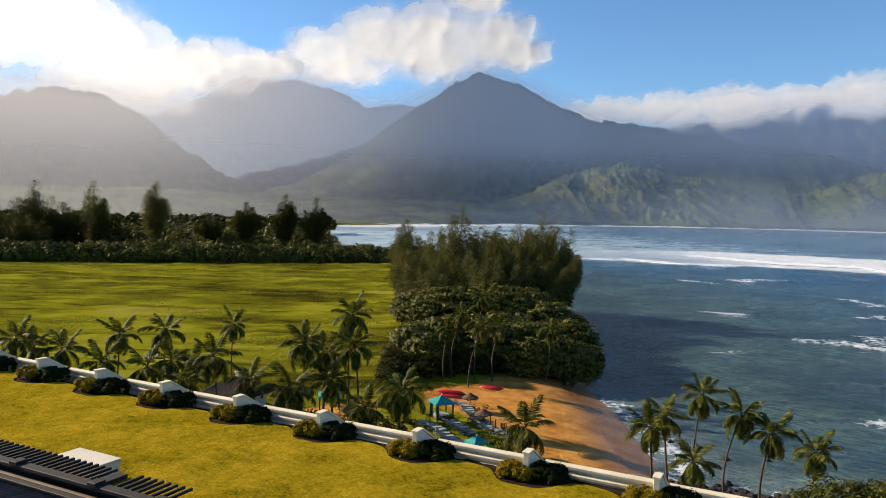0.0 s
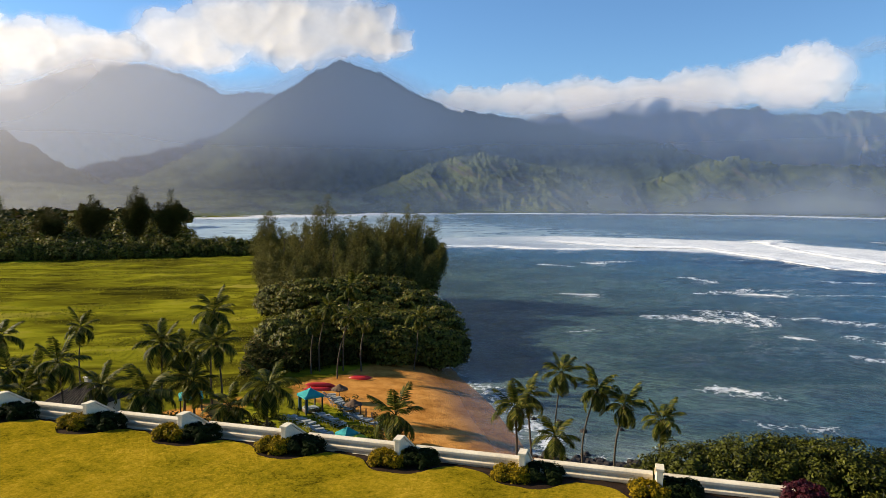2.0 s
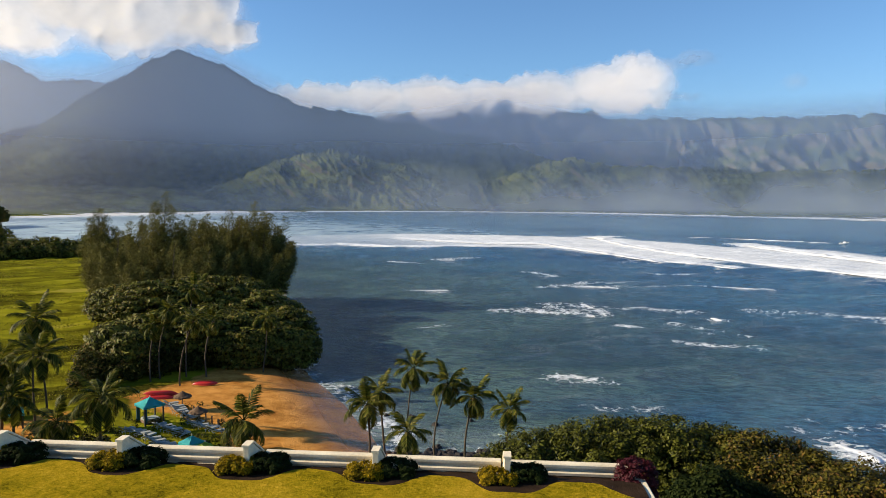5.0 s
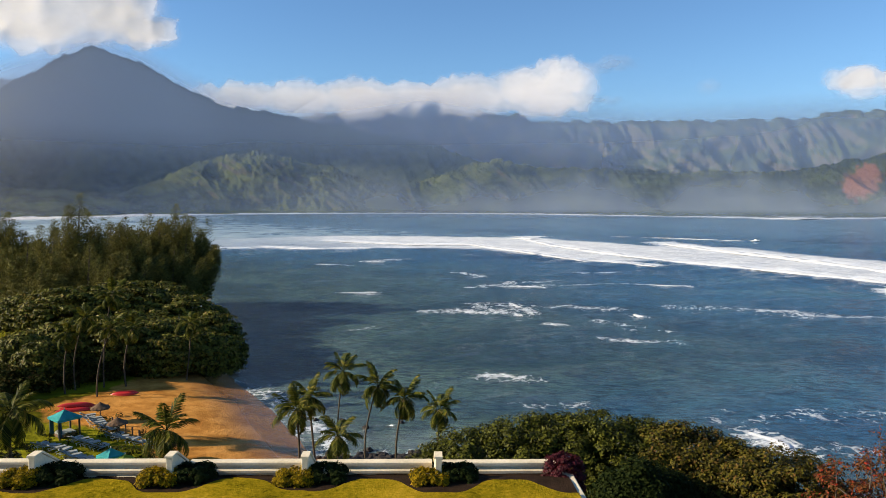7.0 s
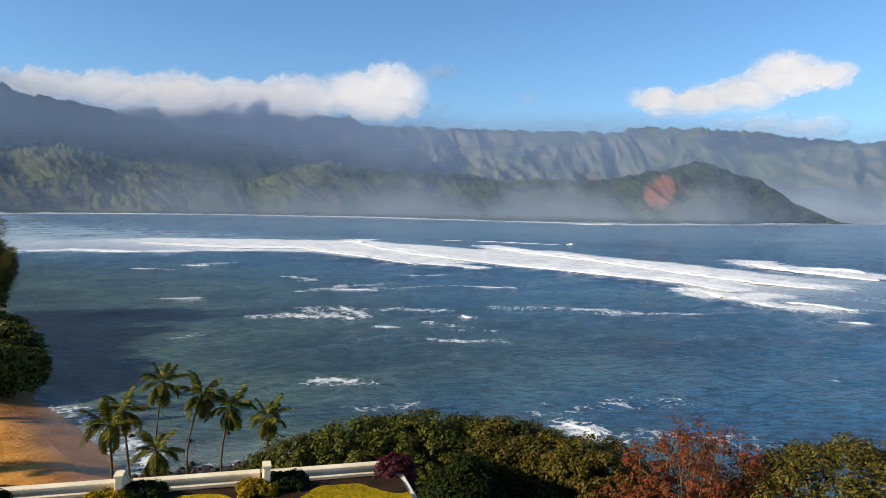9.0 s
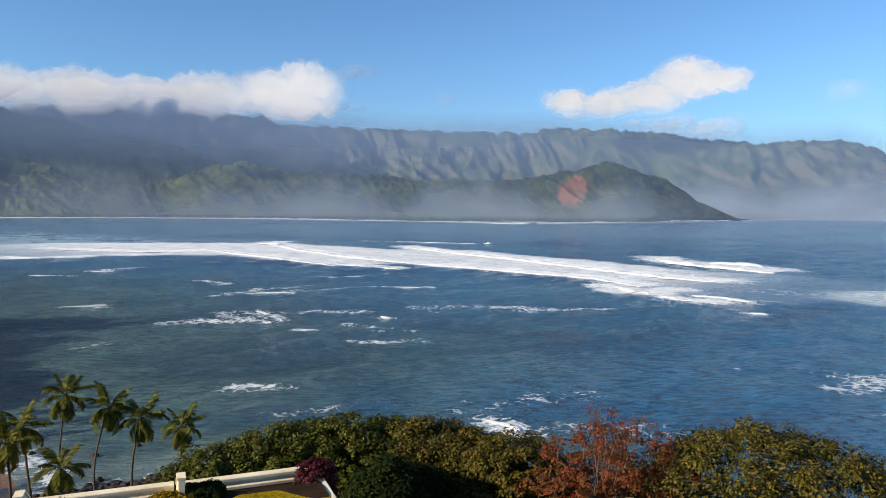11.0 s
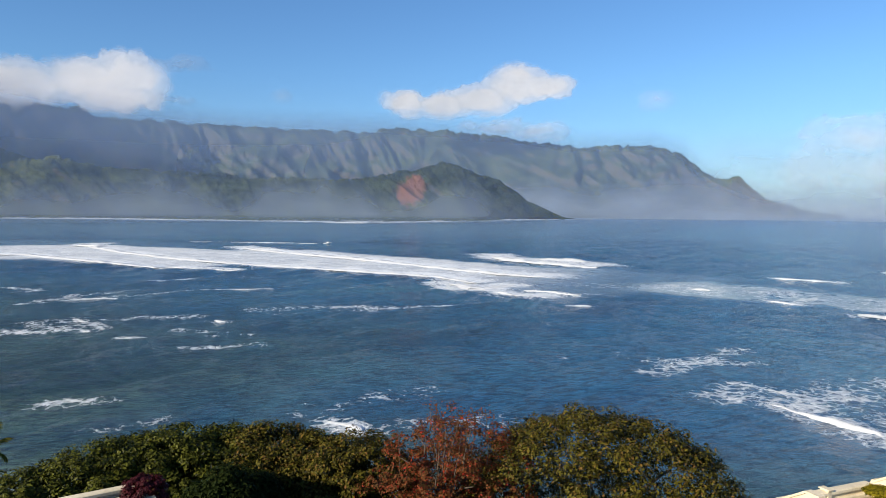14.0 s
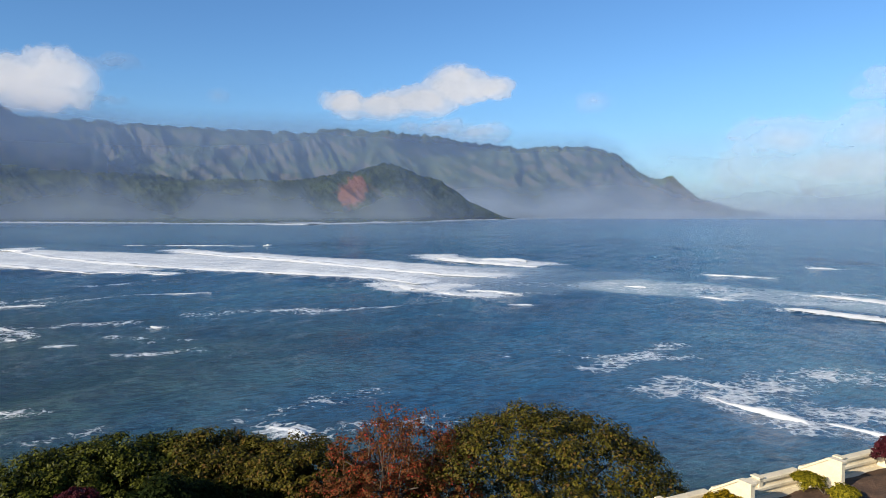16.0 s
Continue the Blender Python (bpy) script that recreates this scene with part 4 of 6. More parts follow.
# lawn sheet in the wall's own axes
def lawn_edge(u):
    """Where the grass ends: a wavy line that swings out round the bushes at each pier."""
    near = u - BAY * np.round((u - 0.15) / BAY) - 0.15
    return -WING + 0.15 - 1.35 * np.exp(-(near / 1.5) ** 4) + (fbm(u * 0.9, 0 * u, 15, 3) - 0.5) * 0.35 - 0.3 * step(7 * BAY, 8 * BAY, u)


u, v = np.meshgrid(np.linspace(-8 * BAY, 9 * BAY, 520), np.linspace(0, 1, 90))
v = -26 + (26 + lawn_edge(u)) * v
w = (fbm(u * 0.15, v * 0.15, 71, 3) - 0.5) * 0.25 * step(-3, -7, v) + (fbm(u * 3, v * 3, 72, 2) - 0.5) * 0.05
me = quick_mesh("lawn", np.stack([u, v, w], -1).reshape(-1, 3), grid_faces(*u.shape), LAWN, True)
lawn = part("lawn", me, None, None)
lawn.matrix_world = wall_frame(wall_at)
tagged(lawn, "sunlit yellow-green mown terrace lawn", "lawn", kind="structure")
block = part("terrace_block", boxed((17 * BAY, 25.9, 16.0), (0.5 * BAY, -12.8, -8.85)), WALL, None)
block.matrix_world = wall_frame(wall_at)
tagged(block, "pale retaining block below the lawn", "terrace", kind="structure")


def profile(length, section, bev=0.0):
    """A section of (out, up) points drawn along x."""
    bm = bmesh.new()
    rings = [[bm.verts.new((x, y, z)) for y, z in section] for x in (0, length)]
    k = len(section)
    for i in range(k):
        bm.faces.new((rings[0][i], rings[0][(i + 1) % k], rings[1][(i + 1) % k], rings[1][i]))
    bm.faces.new(rings[0][::-1])
    bm.faces.new(rings[1])
    bmesh.ops.recalc_face_normals(bm, faces=bm.faces)
    return bm


def low_wall(length):
    """Terrace wall, built as plinth, two stepped bands and a coping."""
    top = new("terrace_wall")
    part("plinth", profile(length, [(-0.22, -0.9), (0.22, -0.9), (0.22, -0.34), (-0.19, -0.34), (-0.22, -0.37)]), WALL, top)
    part("panel", profile(length, [(-0.12, -0.34), (0.20, -0.34), (0.20, -0.19), (-0.12, -0.19)]), WALL, top)
    part("band", profile(length, [(-0.19, -0.19), (0.22, -0.19), (0.22, -0.05), (-0.13, -0.03), (-0.19, -0.08)]), WALL, top)
    part("frieze", profile(length, [(-0.06, -0.03), (0.20, -0.03), (0.20, 0.15), (-0.06, 0.15)]), WALL, top)
    part("coping", profile(length, [(-0.15, 0.15), (0.28, 0.15), (0.28, 0.27), (0.24, 0.30), (-0.11, 0.30), (-0.15, 0.26)]), WALL, top)
    return top


def pier():
    """Wing pier square to the wall: high at its lawn end, its top slopes down to the coping."""
    top = new("wall_pier")
    h, t = 1.16, 0.13
    bm = bmesh.new()
    side = [(-WING, -0.7), (0.0, -0.9), (0.0, 0.25), (-1.45, h), (-WING, h)]
    rings = [[bm.verts.new((x, y, z)) for y, z in side] for x in (-t, t)]
    for i in range(5):
        bm.faces.new((rings[0][i], rings[0][(i + 1) % 5], rings[1][(i + 1) % 5], rings[1][i]))
    bm.faces.new(rings[0][::-1]), bm.faces.new(rings[1])
    bmesh.ops.recalc_face_normals(bm, faces=bm.faces)
    bmesh.ops.bevel(bm, geom=bm.edges[:], offset=0.02, segments=1, affect="EDGES")
    part("body", bm, WALL, top)
    bm = bmesh.new()
    cap = [(-WING - 0.05, h + 0.003), (-1.43, h + 0.003), (0.02, 0.255), (0.02, 0.34), (-1.40, h + 0.09), (-WING - 0.05, h + 0.09)]
    rings = [[bm.verts.new((x, y, z)) for y, z in cap] for x in (-t - 0.035, t + 0.035)]
    for i in range(6):
        bm.faces.new((rings[0][i], rings[0][(i + 1) % 6], rings[1][(i + 1) % 6], rings[1][i]))
    bm.faces.new(rings[0][::-1]), bm.faces.new(rings[1])
    bmesh.ops.recalc_face_normals(bm, faces=bm.faces)
    part("cap", bm, WALL, top)
    return top


def bush(rng, name, label, mat, radii, clumps=70, per=60, size=0.11, group="", low=-0.1, clump_r=0.16, boxy=1.0):
    """A clipped shrub: short stems below, one dense crown of leaves."""
    top = new(name)
    part("crown", crown(rng, radii, clumps, per, clump_r, size, mat, 0.6, low=low, seed_noise=0.14, boxy=boxy), None, top)
    for k in range(4):
        a = k * 1.7
        part("stem", tube([(0.1 * math.cos(a), 0.1 * math.sin(a), -radii[2] * 0.4), (radii[0] * 0.45 * math.cos(a), radii[1] * 0.45 * math.sin(a), radii[2] * 0.5)], [0.03, 0.015], 5), WOODBARK, top)
    return tagged(top, label, "shrub", group)


rng = np.random.default_rng(5)
wall_master, pier_master = low_wall(BAY - 0.44), pier()
tagged(wall_master, "cream plastered low wall with moulded bands", "wall", "terrace wall bays")
tagged(pier_master, "cream plastered wing pier with sloping cap", "pier", "terrace wall piers")
yellow_a = bush(rng, "croton_bush", "clipped yellow-leaved bush at a wall pier", YELLOW, (0.78, 0.62, 0.52), 150, 46, 0.11, "yellow bushes at the piers", boxy=0.6)
# dark copy for the half of each bush in its pier's shadow
dark_a = bush(rng, "shaded_bush", "shaded half of a clipped pier bush, in near-black leaves", SHADED_HEDGE, (0.85, 0.90, 0.62), 150, 46, 0.13, "green bushes at the piers", boxy=0.6)
for k in range(-7, 10):
    at = wall_at + ALONG * (BAY * k)
    if k < 9:
        m = wall_frame(at + ALONG * 0.22)
        if k == 0:
            wall_master.matrix_world = m
        else:
            copy_thing(wall_master, m)
    if k == 9:
        continue
    m = wall_frame(at)
    ym = wall_frame(at - OUT * (WING + 0.12) - ALONG * 0.38) @ pose(0, 0, 0.16, 0, 0, 180 * (k % 2))
    dm = wall_frame(at - OUT * (WING - 0.40) + ALONG * 0.82) @ pose(0, 0, 0.0, 0, 0, 180 if k % 2 else 0)
    if k == 0:
        pier_master.matrix_world, yellow_a.matrix_world, dark_a.matrix_world = m, ym, dm
    else:
        copy_thing(pier_master, m), copy_thing(yellow_a, ym), copy_thing(dark_a, dm)
strip_u, strip_v = np.meshgrid(np.linspace(-8 * BAY, 9 * BAY, 520), np.linspace(0, 1, 14))
lip = lawn_edge(strip_u) - 0.05
reach = lip * (1 - strip_v) - 0.05 * strip_v
me = quick_mesh("soil_strip", np.stack([strip_u, reach, -0.05 - 0.50 * step(-WING, -0.2, reach) + (fbm(strip_u * 2, reach * 2, 5, 3) - 0.5) * 0.09], -1).reshape(-1, 3), grid_faces(*strip_u.shape), SOIL, True)
strip = part("soil_strip", me, None, None)
strip.matrix_world = wall_frame(wall_at)
tagged(strip, "strip of soil along the wall foot, darkened for shade", "soil", kind="structure")

# return wall at the terrace's end
END = wall_at + ALONG * (BAY * 9)
BACK = Vector((-0.45, -0.893, 0))
ret = low_wall(9.0)
ret.matrix_world = wall_frame(END - Vector((0, 0, 0.02)), BACK, Vector((0.893, -0.45, 0)))
tagged(ret, "cream plastered wall returning to the building", "wall", "terrace wall bays")


# ---- trees ----
def tree(name, label, at, height, radii, mat, rng, clumps=120, per=70, clump_r=0.9, size=0.35, trunk_r=0.22, low=-0.35, lean=(0, 0), group="", aspect=0.55, limbs=5, layer=0.8, uneven=0.25):
    """A tapered trunk, limbs and an uneven crown of leaf clumps."""
    top = new(name)
    mid = Vector((lean[0], lean[1], height - radii[2]))
    part("trunk", tube([(0, 0, -0.6), (mid.x * 0.3, mid.y * 0.3, mid.z * 0.4), (mid.x * 0.8, mid.y * 0.8, mid.z)], [trunk_r * 1.3, trunk_r, trunk_r * 0.6], 8), WOODBARK, top)
    for k in range(limbs):
        a = rng.uniform(0, 6.28)
        e = mid + Vector((math.cos(a) * radii[0] * 0.7, math.sin(a) * radii[1] * 0.7, radii[2] * rng.uniform(0.0, 0.6)))
        b = Vector((mid.x * 0.6, mid.y * 0.6, mid.z * 0.75))
        part("limb", tube([b, (b + e) * 0.5 + Vector((0, 0, 0.4)), e], [trunk_r * 0.5, trunk_r * 0.35, trunk_r * 0.12], 6), WOODBARK, top)
    me = crown(rng, radii, clumps, per, clump_r, size, mat, aspect, low=low, layer=layer, seed_noise=uneven)
    c = part("crown", me, None, top)
    c.location = mid
    top.location = at
    return tagged(top, label, "tree", group)


def ironwood(label, at, height, spread_r, rng, mat=NEEDLE, tufts=150, per=45, group="", wind=(0.25, 0.1), low=0.25, needle=1.5, full=1.0, dome=0.42):
    """Feathery tree: upswept plumes on several leaders, thin needles drawn out with the wind."""
    top = new("ironwood_tree")
    lead = Vector((wind[0] * height * 0.3, wind[1] * height * 0.3, height * 0.94))
    part("trunk", tube([(0, 0, -0.6), lead * 0.5, lead], [0.35, 0.24, 0.05], 7), WOODBARK, top)
    plumes = max(9, tufts // 6)
    a = rng.uniform(0, 6.28, plumes)
    out = spread_r * np.sqrt(rng.random(plumes)) * 1.15
    out[0] = 0.0
    foot = np.stack([np.cos(a) * out * 0.35, np.sin(a) * out * 0.35, height * (low * 0.6 + 0.30 * rng.random(plumes))], 1)
    peak_z = height * (1.0 - dome * (out / spread_r) ** 1.6) * rng.uniform(0.72, 1.0, plumes)
    peak_z[0] = height
    tip = np.stack([np.cos(a) * out + lead.x, np.sin(a) * out + lead.y, np.maximum(peak_z, foot[:, 2] + 2)], 1)
    count = tufts * per
    k = rng.integers(0, plumes, count)
    s = rng.random(count) ** 0.85
    mid = foot[k] * (1 - s)[:, None] + tip[k] * s[:, None]
    mid[:, :2] += (np.sin(s * math.pi) * 0.18)[:, None] * (tip[k] - foot[k])[:, :2]
    girth = full * (0.9 + height * 0.085) * (1.04 - s) ** 0.48 * np.sin(np.clip(s * 2.2 + 0.35, 0, math.pi / 2))
    b = rng.uniform(0, 6.28, count)
    side = np.stack([np.cos(b), np.sin(b), rng.uniform(-0.25, 0.6, count)], 1)
    # sprays: needles gather in twigs that leave the leader
    twig = np.floor(s * 14) + k * 17
    b2 = (np.sin(twig * 12.9898) * 43758.5453) % 6.283 + rng.integers(0, 4, count) * 1.7
    side[:, 0], side[:, 1] = np.cos(b2) + 0.35 * np.cos(b), np.sin(b2) + 0.35 * np.sin(b)
    reach = girth * rng.random(count) ** 0.6
    pos = mid + side * reach[:, None] + rng.normal(size=(count, 3)) * 0.12
    way = side * 0.75 + np.array([wind[0] * 2.0, wind[1] * 2.0, 0.45]) + rng.normal(size=(count, 3)) * 0.30
    me = leaves("crown", pos, rng.normal(size=(count, 3)) + np.array([0, 0, 0.5]), needle * rng.uniform(0.5, 1.25, count) * (1.1 - 0.4 * s), 0.12, mat, along=way, rng=rng)
    part("crown", me, None, top)
    for q in range(min(8, plumes)):
        part("limb", tube([Vector(foot[q]) * 0.7, Vector(foot[q]), Vector(tip[q])], [0.12, 0.09, 0.02], 5), WOODBARK, top)
    top.location = at
    return tagged(top, label, "tree", group)


def ground_z(x, y):
    return float(land_height(np.array([float(x)]), np.array([float(y)]))[0])


rng = np.random.default_rng(11)
# thicket of ironwoods and broadleaf trees on the point
for x, y, h, r in ((3, 190, 29.5, 5.0), (-2, 197, 23, 6), (11, 207, 22.5, 6), (21, 212, 25, 7), (27, 206, 28.5, 9), (31, 214, 25.5, 7), (-13, 212, 25.5, 4.5), (-7, 180, 19.5, 7), (5, 174, 18.5, 8), (17, 190, 20.5, 8), (29, 199, 22, 8), (-4, 167, 14.5, 7), (16, 226, 23.5, 6), (33, 206, 19, 6), (13, 178, 17, 7), (24, 184, 18, 7), (23, 205, 24, 6.5)):
    ironwood("tall feathery olive-brown ironwood on the point", (x, y, ground_z(x, y)), h, r, rng, tufts=120, per=165, group="ironwoods on the point", full=1.15, needle=1.25, dome=0.15, low=0.12)
for x, y, h, rx, rz in ((2, 150, 12.0, 9, 5), (11, 151, 12.5, 9, 5.5), (21, 146, 10.5, 8.5, 5), (23, 134, 9.3, 7, 4.6), (10, 135, 9, 7, 4), (18, 160, 11.5, 8.5, 5.5), (-4, 156, 11, 7, 4.5), (15, 131, 8.5, 6, 4.2), (20, 127, 7.2, 5.6, 4), (24, 126.5, 6.8, 4.8, 3.7), (8, 128, 8.5, 6, 4.4), (1, 130, 8.5, 6, 4.4), (15, 124.5, 6.5, 4.6, 3.6), (31, 203, 12, 6, 6), (-5, 125, 7.5, 3.4, 3.6), (-2.5, 121, 6.5, 3.2, 3.4)):
    tree("broadleaf_tree", "dense layered broadleaf tree shading the sand", (x, y, max(ground_z(x, y), 0.4)), h, (rx, rx * 0.85, rz), BEACHLEAF, rng, 300, 56, 1.3, 0.66, 0.35, -0.75, group="broadleaf trees by the beach", layer=0.35)

# hedge of shrubs along the far side of the meadow
def thicket(name, label, x0, x1, y_of, depth, height, mat, rng, count, size, clump_r):
    cx = rng.uniform(x0, x1, count)
    cy = y_of(cx) + rng.uniform(0, depth, count)
    tall = height * (0.45 + 0.55 * np.clip((cy - y_of(cx)) / depth * 2, 0, 1)) * rng.uniform(0.7, 1.15, count)
    cz = tall * rng.uniform(0.1, 1.0, count) ** 0.7
    per = 70
    k = np.repeat(np.arange(count), per)
    w = rng.normal(size=(len(k), 3))
    w /= np.linalg.norm(w, axis=1, keepdims=True)
    pos = np.stack([cx[k], cy[k], cz[k] + 2.5], 1) + w * clump_r * rng.uniform(0.6, 1.1, len(k))[:, None]
    me = leaves(name, pos, w + np.array([0, 0, 0.5]) + rng.normal(size=w.shape) * 0.4, size * rng.uniform(0.6, 1.3, len(k)), 0.6, mat, rng=rng)
    return tagged(new(name, me), label, "shrubs", kind="stuff")


thicket("shrub_belt", "dense dark shrub belt along the meadow", -260, -5, lambda x: 372 + 0.06 * (x + 30) - 0.0006 * (x + 30) ** 2, 16, 8.5, BEACHLEAF, rng, 1500, 1.3, 2.2)
thicket("wood_belt", "dark mixed woods behind the shrubs", -330, -68, lambda x: 400 + 0 * x, 60, 15, BEACHLEAF, rng, 1200, 1.7, 2.8)
thicket("wood_belt", "dark mixed woods behind the shrubs", -340, -195, lambda x: 390 + 0 * x, 40, 22, DARKLEAF, rng, 560, 2.0, 2.8)
thicket("far_woods", "hazy woods beyond the meadow", -900, -150, lambda x: 560 + 0 * x, 420, 15, DARKLEAF, rng, 900, 7.0, 8.0)
for x, y, h, r in ((-235, 405, 42, 9), (-215, 400, 30, 9), (-196, 395, 42, 8), (-163, 400, 43, 8), (-115, 410, 32, 11), (-92, 408, 37, 9), (-74, 408, 35, 10), (-250, 380, 34, 12), (-140, 420, 25, 10), (-190, 385, 26, 12), (-225, 372, 24, 14)):
    ironwood("tall dark ironwood behind the meadow", (x, y, 2.5), h, r * (1.0 if x < -205 else 0.62), rng, DARKLEAF if r > 8.5 or x < -205 else NEEDLE, 110, 110, "ironwoods behind the meadow", (0.12, 0), 0.08 if x < -205 else 0.30, 2.2, 1.8 if x < -205 else 1.35, 0.15)


def meadow_tufts(rng, count, per):
    """Rough grass in hummocks over the meadow."""
    y = 95 + 280 * rng.random(count) ** 1.1
    x = -20 - y * 0.75 + rng.random(count) * (20 + y * 0.75)
    keep = fbm(x * 0.035, y * 0.09, 91, 4) + 0.35 * (rng.random(count) - 0.5) > 0.56
    x, y = x[keep], y[keep]
    wide = 0.9 + y * 0.0045
    z = land_height(x, y)
    k = np.repeat(np.arange(len(x)), per)
    w = rng.normal(size=(len(k), 3)) * wide[k][:, None] * np.array([1.9, 0.8, 0.0])
    tall = wide[k] * rng.uniform(0.14, 0.32, len(k))
    pos = np.stack([x[k], y[k], z[k] + tall * 0.3], 1) + w
    way = rng.normal(size=(len(k), 3)) * 0.35 + np.array([0.3, -0.1, 0.8])
    me = leaves("meadow_grass", pos, rng.normal(size=(len(k), 3)) * 0.6 + np.array([-0.5, -0.3, 0.5]), tall, 0.45, GRASS, along=way, rng=rng)
    return tagged(new("meadow_grass", me), "rough yellow-green grass in hummocks on the meadow", "grass", kind="stuff")


meadow_tufts(np.random.default_rng(83), 4200, 60)


# ---- palms ----
def frond_mesh(rng, length=3.3, droop=1.0):
    """A feather leaf: a bowed rib with two rows of hanging leaflets."""
    n = 34
    verts, faces = [], []
    bend = lambda s: Vector((length * (s - 0.16 * droop * s ** 3), 0, length * (0.42 * s - 0.60 * droop * s ** 2.4)))
    for i in range(n):
        s = 0.14 + 0.86 * (i + 0.5) / n
        p, q = bend(s), bend(min(s + 0.03, 1.02))
        d = (q - p).normalized()
        side = Vector((0, 1, 0))
        ll = length * (0.25 * math.sin(math.pi * min(1, 0.22 + s * 0.70)) + 0.05)
        for sg in (-1, 1):
            hang = rng.uniform(0.25, 0.75) * (0.7 + 0.5 * droop)
            tip = p + (side * sg * 0.72 + d * 0.70 + Vector((0, 0, -hang))) * ll * rng.uniform(0.8, 1.12)
            wide = d * 0.066 * (1.2 - 0.4 * s)
            m = (p * 0.5 + tip * 0.5) + Vector((0, 0, 0.07))
            b = len(verts)
            verts += [p - wide * 0.5, m - wide, tip, m + wide, p + wide * 0.5]
            faces += [(b, b + 1, b + 3, b + 4), (b + 1, b + 2, b + 3, b + 3)]
    quads = [f for f in faces if len(set(f)) == 4]
    tris = [f[:3] for f in faces if len(set(f)) == 3]
    rib = [bend(s) for s in (0, 0.25, 0.5, 0.75, 1.0)]
    b = len(verts)
    for i, p in enumerate(rib):
        k = 0.045 * (1.1 - i * 0.24)
        verts += [p + Vector((0, k, 0)), p + Vector((0, -k, 0)), p + Vector((0, 0, -k * 1.4))]
    for i in range(4):
        o = b + i * 3
        for j in range(3):
            quads.append((o + j, o + (j + 1) % 3, o + 3 + (j + 1) % 3, o + 3 + j))
    me = bpy.data.meshes.new("frond")
    me.from_pydata([tuple(v) for v in verts], [], quads + tris)
    me.materials.append(FROND)
    return me


rng = np.random.default_rng(23)
FRONDS = [frond_mesh(rng, 3.4, d) for d in (0.4, 0.65, 0.9, 1.1, 1.3)]
COCONUT = surface("coconut", (0.10, 0.07, 0.02), (0.22, 0.16, 0.05), 2, 10, 0.6)
nut_bm = bmesh.new()
bmesh.ops.create_icosphere(nut_bm, subdivisions=1, radius=0.13, matrix=Matrix.Diagonal((1, 1, 1.25, 1)))
NUT = bpy.data.meshes.new("coconut")
nut_bm.to_mesh(NUT)
nut_bm.free()
NUT.materials.append(COCONUT)


def palm(label, base, top_at, scale, count, rng, group):
    """A coconut palm: ringed curved trunk, each frond a part, a few nuts."""
    top = new("coconut_palm")
    b, t = Vector(base), Vector(top_at) - Vector(base)
    side = Vector((rng.uniform(-0.6, 0.6), rng.uniform(-0.6, 0.6), 0))
    pts, rad = [], []
    for i in range(11):
        s = i / 10
        lean = s ** 1.7
        pts.append(Vector((t.x * lean, t.y * lean, t.z * s)) + side * math.sin(math.pi * s) * 0.8)
        rad.append((0.155 - 0.06 * s + 0.10 * max(0, 0.12 - s) * 8 * 0.12 + (0.012 if i % 2 else 0)) * min(scale, 1.1) * (0.8 if t.z > 9 else 1.0))
    pts[0].z -= 0.5
    part("trunk", tube(pts, rad, 8), BARK, top)
    turn = rng.uniform(0, 6.28)
    for k in range(count):
        s = k / (count - 1)
        a = turn + k * 2.39996 + rng.uniform(-0.2, 0.2)
        up = 72 - 118 * s + rng.uniform(-10, 10)
        f = part("frond", FRONDS[min(4, int(s * 3.2 + rng.random() * 1.2))], None, top)
        z = scale * rng.uniform(0.82, 1.1)
        f.matrix_local = Matrix.Translation(t) @ pose(0, 0, 0, 0, -up + 22, math.degrees(a)) @ Matrix.Diagonal((z, z, z, 1))
    for k in range(4):
        a = turn + k * 1.5
        part("coconut", NUT, None, top).location = t + Vector((0.24 * math.cos(a), 0.24 * math.sin(a), -0.22))
    top.location = b
    return tagged(top, label, "palm", group)


def grove(label, rows, group, rng, scale=0.95, count=16):
    for x, y, z, lx, ly in rows:
        palm(label, (x - lx, y - ly, ground_z(x - lx, y - ly)), (x, y, z), scale * rng.uniform(0.9, 1.12), count, rng, group)


grove("coconut palm with dark drooping fronds by the meadow", [
    (-49.2, 81.3, 14.5, 0.5, 0), (-43.6, 81, 13.5, 0, 0.5), (-50.1, 86.5, 12.6, -0.5, 0), (-40.7, 89.1, 13.9, 0.5, 0.5), (-38.3, 97.8, 13.1, 0.4, 0), (-31.6, 107.4, 12.4, 0.2, 0),
    (-38.3, 79.2, 12.5, 0, 0), (-32.8, 78.4, 12.3, 0.4, 0), (-32.3, 84, 11.8, 0, 0), (-31.5, 89.6, 10.4, 0.3, 0.2), (-25.3, 78, 13.6, -0.4, 0), (-29, 78.9, 10.5, 0.4, 0), (-22.1, 81.1, 10.3, 0.2, 0.2)], "palms by the meadow", rng, 0.95, 15)
grove("coconut palm with ragged fronds beside the pool garden", [
    (-17.6, 90.3, 12.9, 0.6, 0), (-16.1, 96.7, 10.8, 0, 0.5), (-12.3, 97.2, 15.7, 0.4, 0), (-10.8, 87.3, 13.2, -0.3, 0.3), (-16, 74.3, 11, 0.5, 0), (-13.8, 88.9, 8.4, 0, 0),
    (-8.5, 79.6, 7.7, 0.4, 0), (-4.3, 77.9, 10.3, -0.4, 0), (8, 65.5, 10.1, 0.6, 0.5)], "palms in the garden", rng, 1.05, 17)
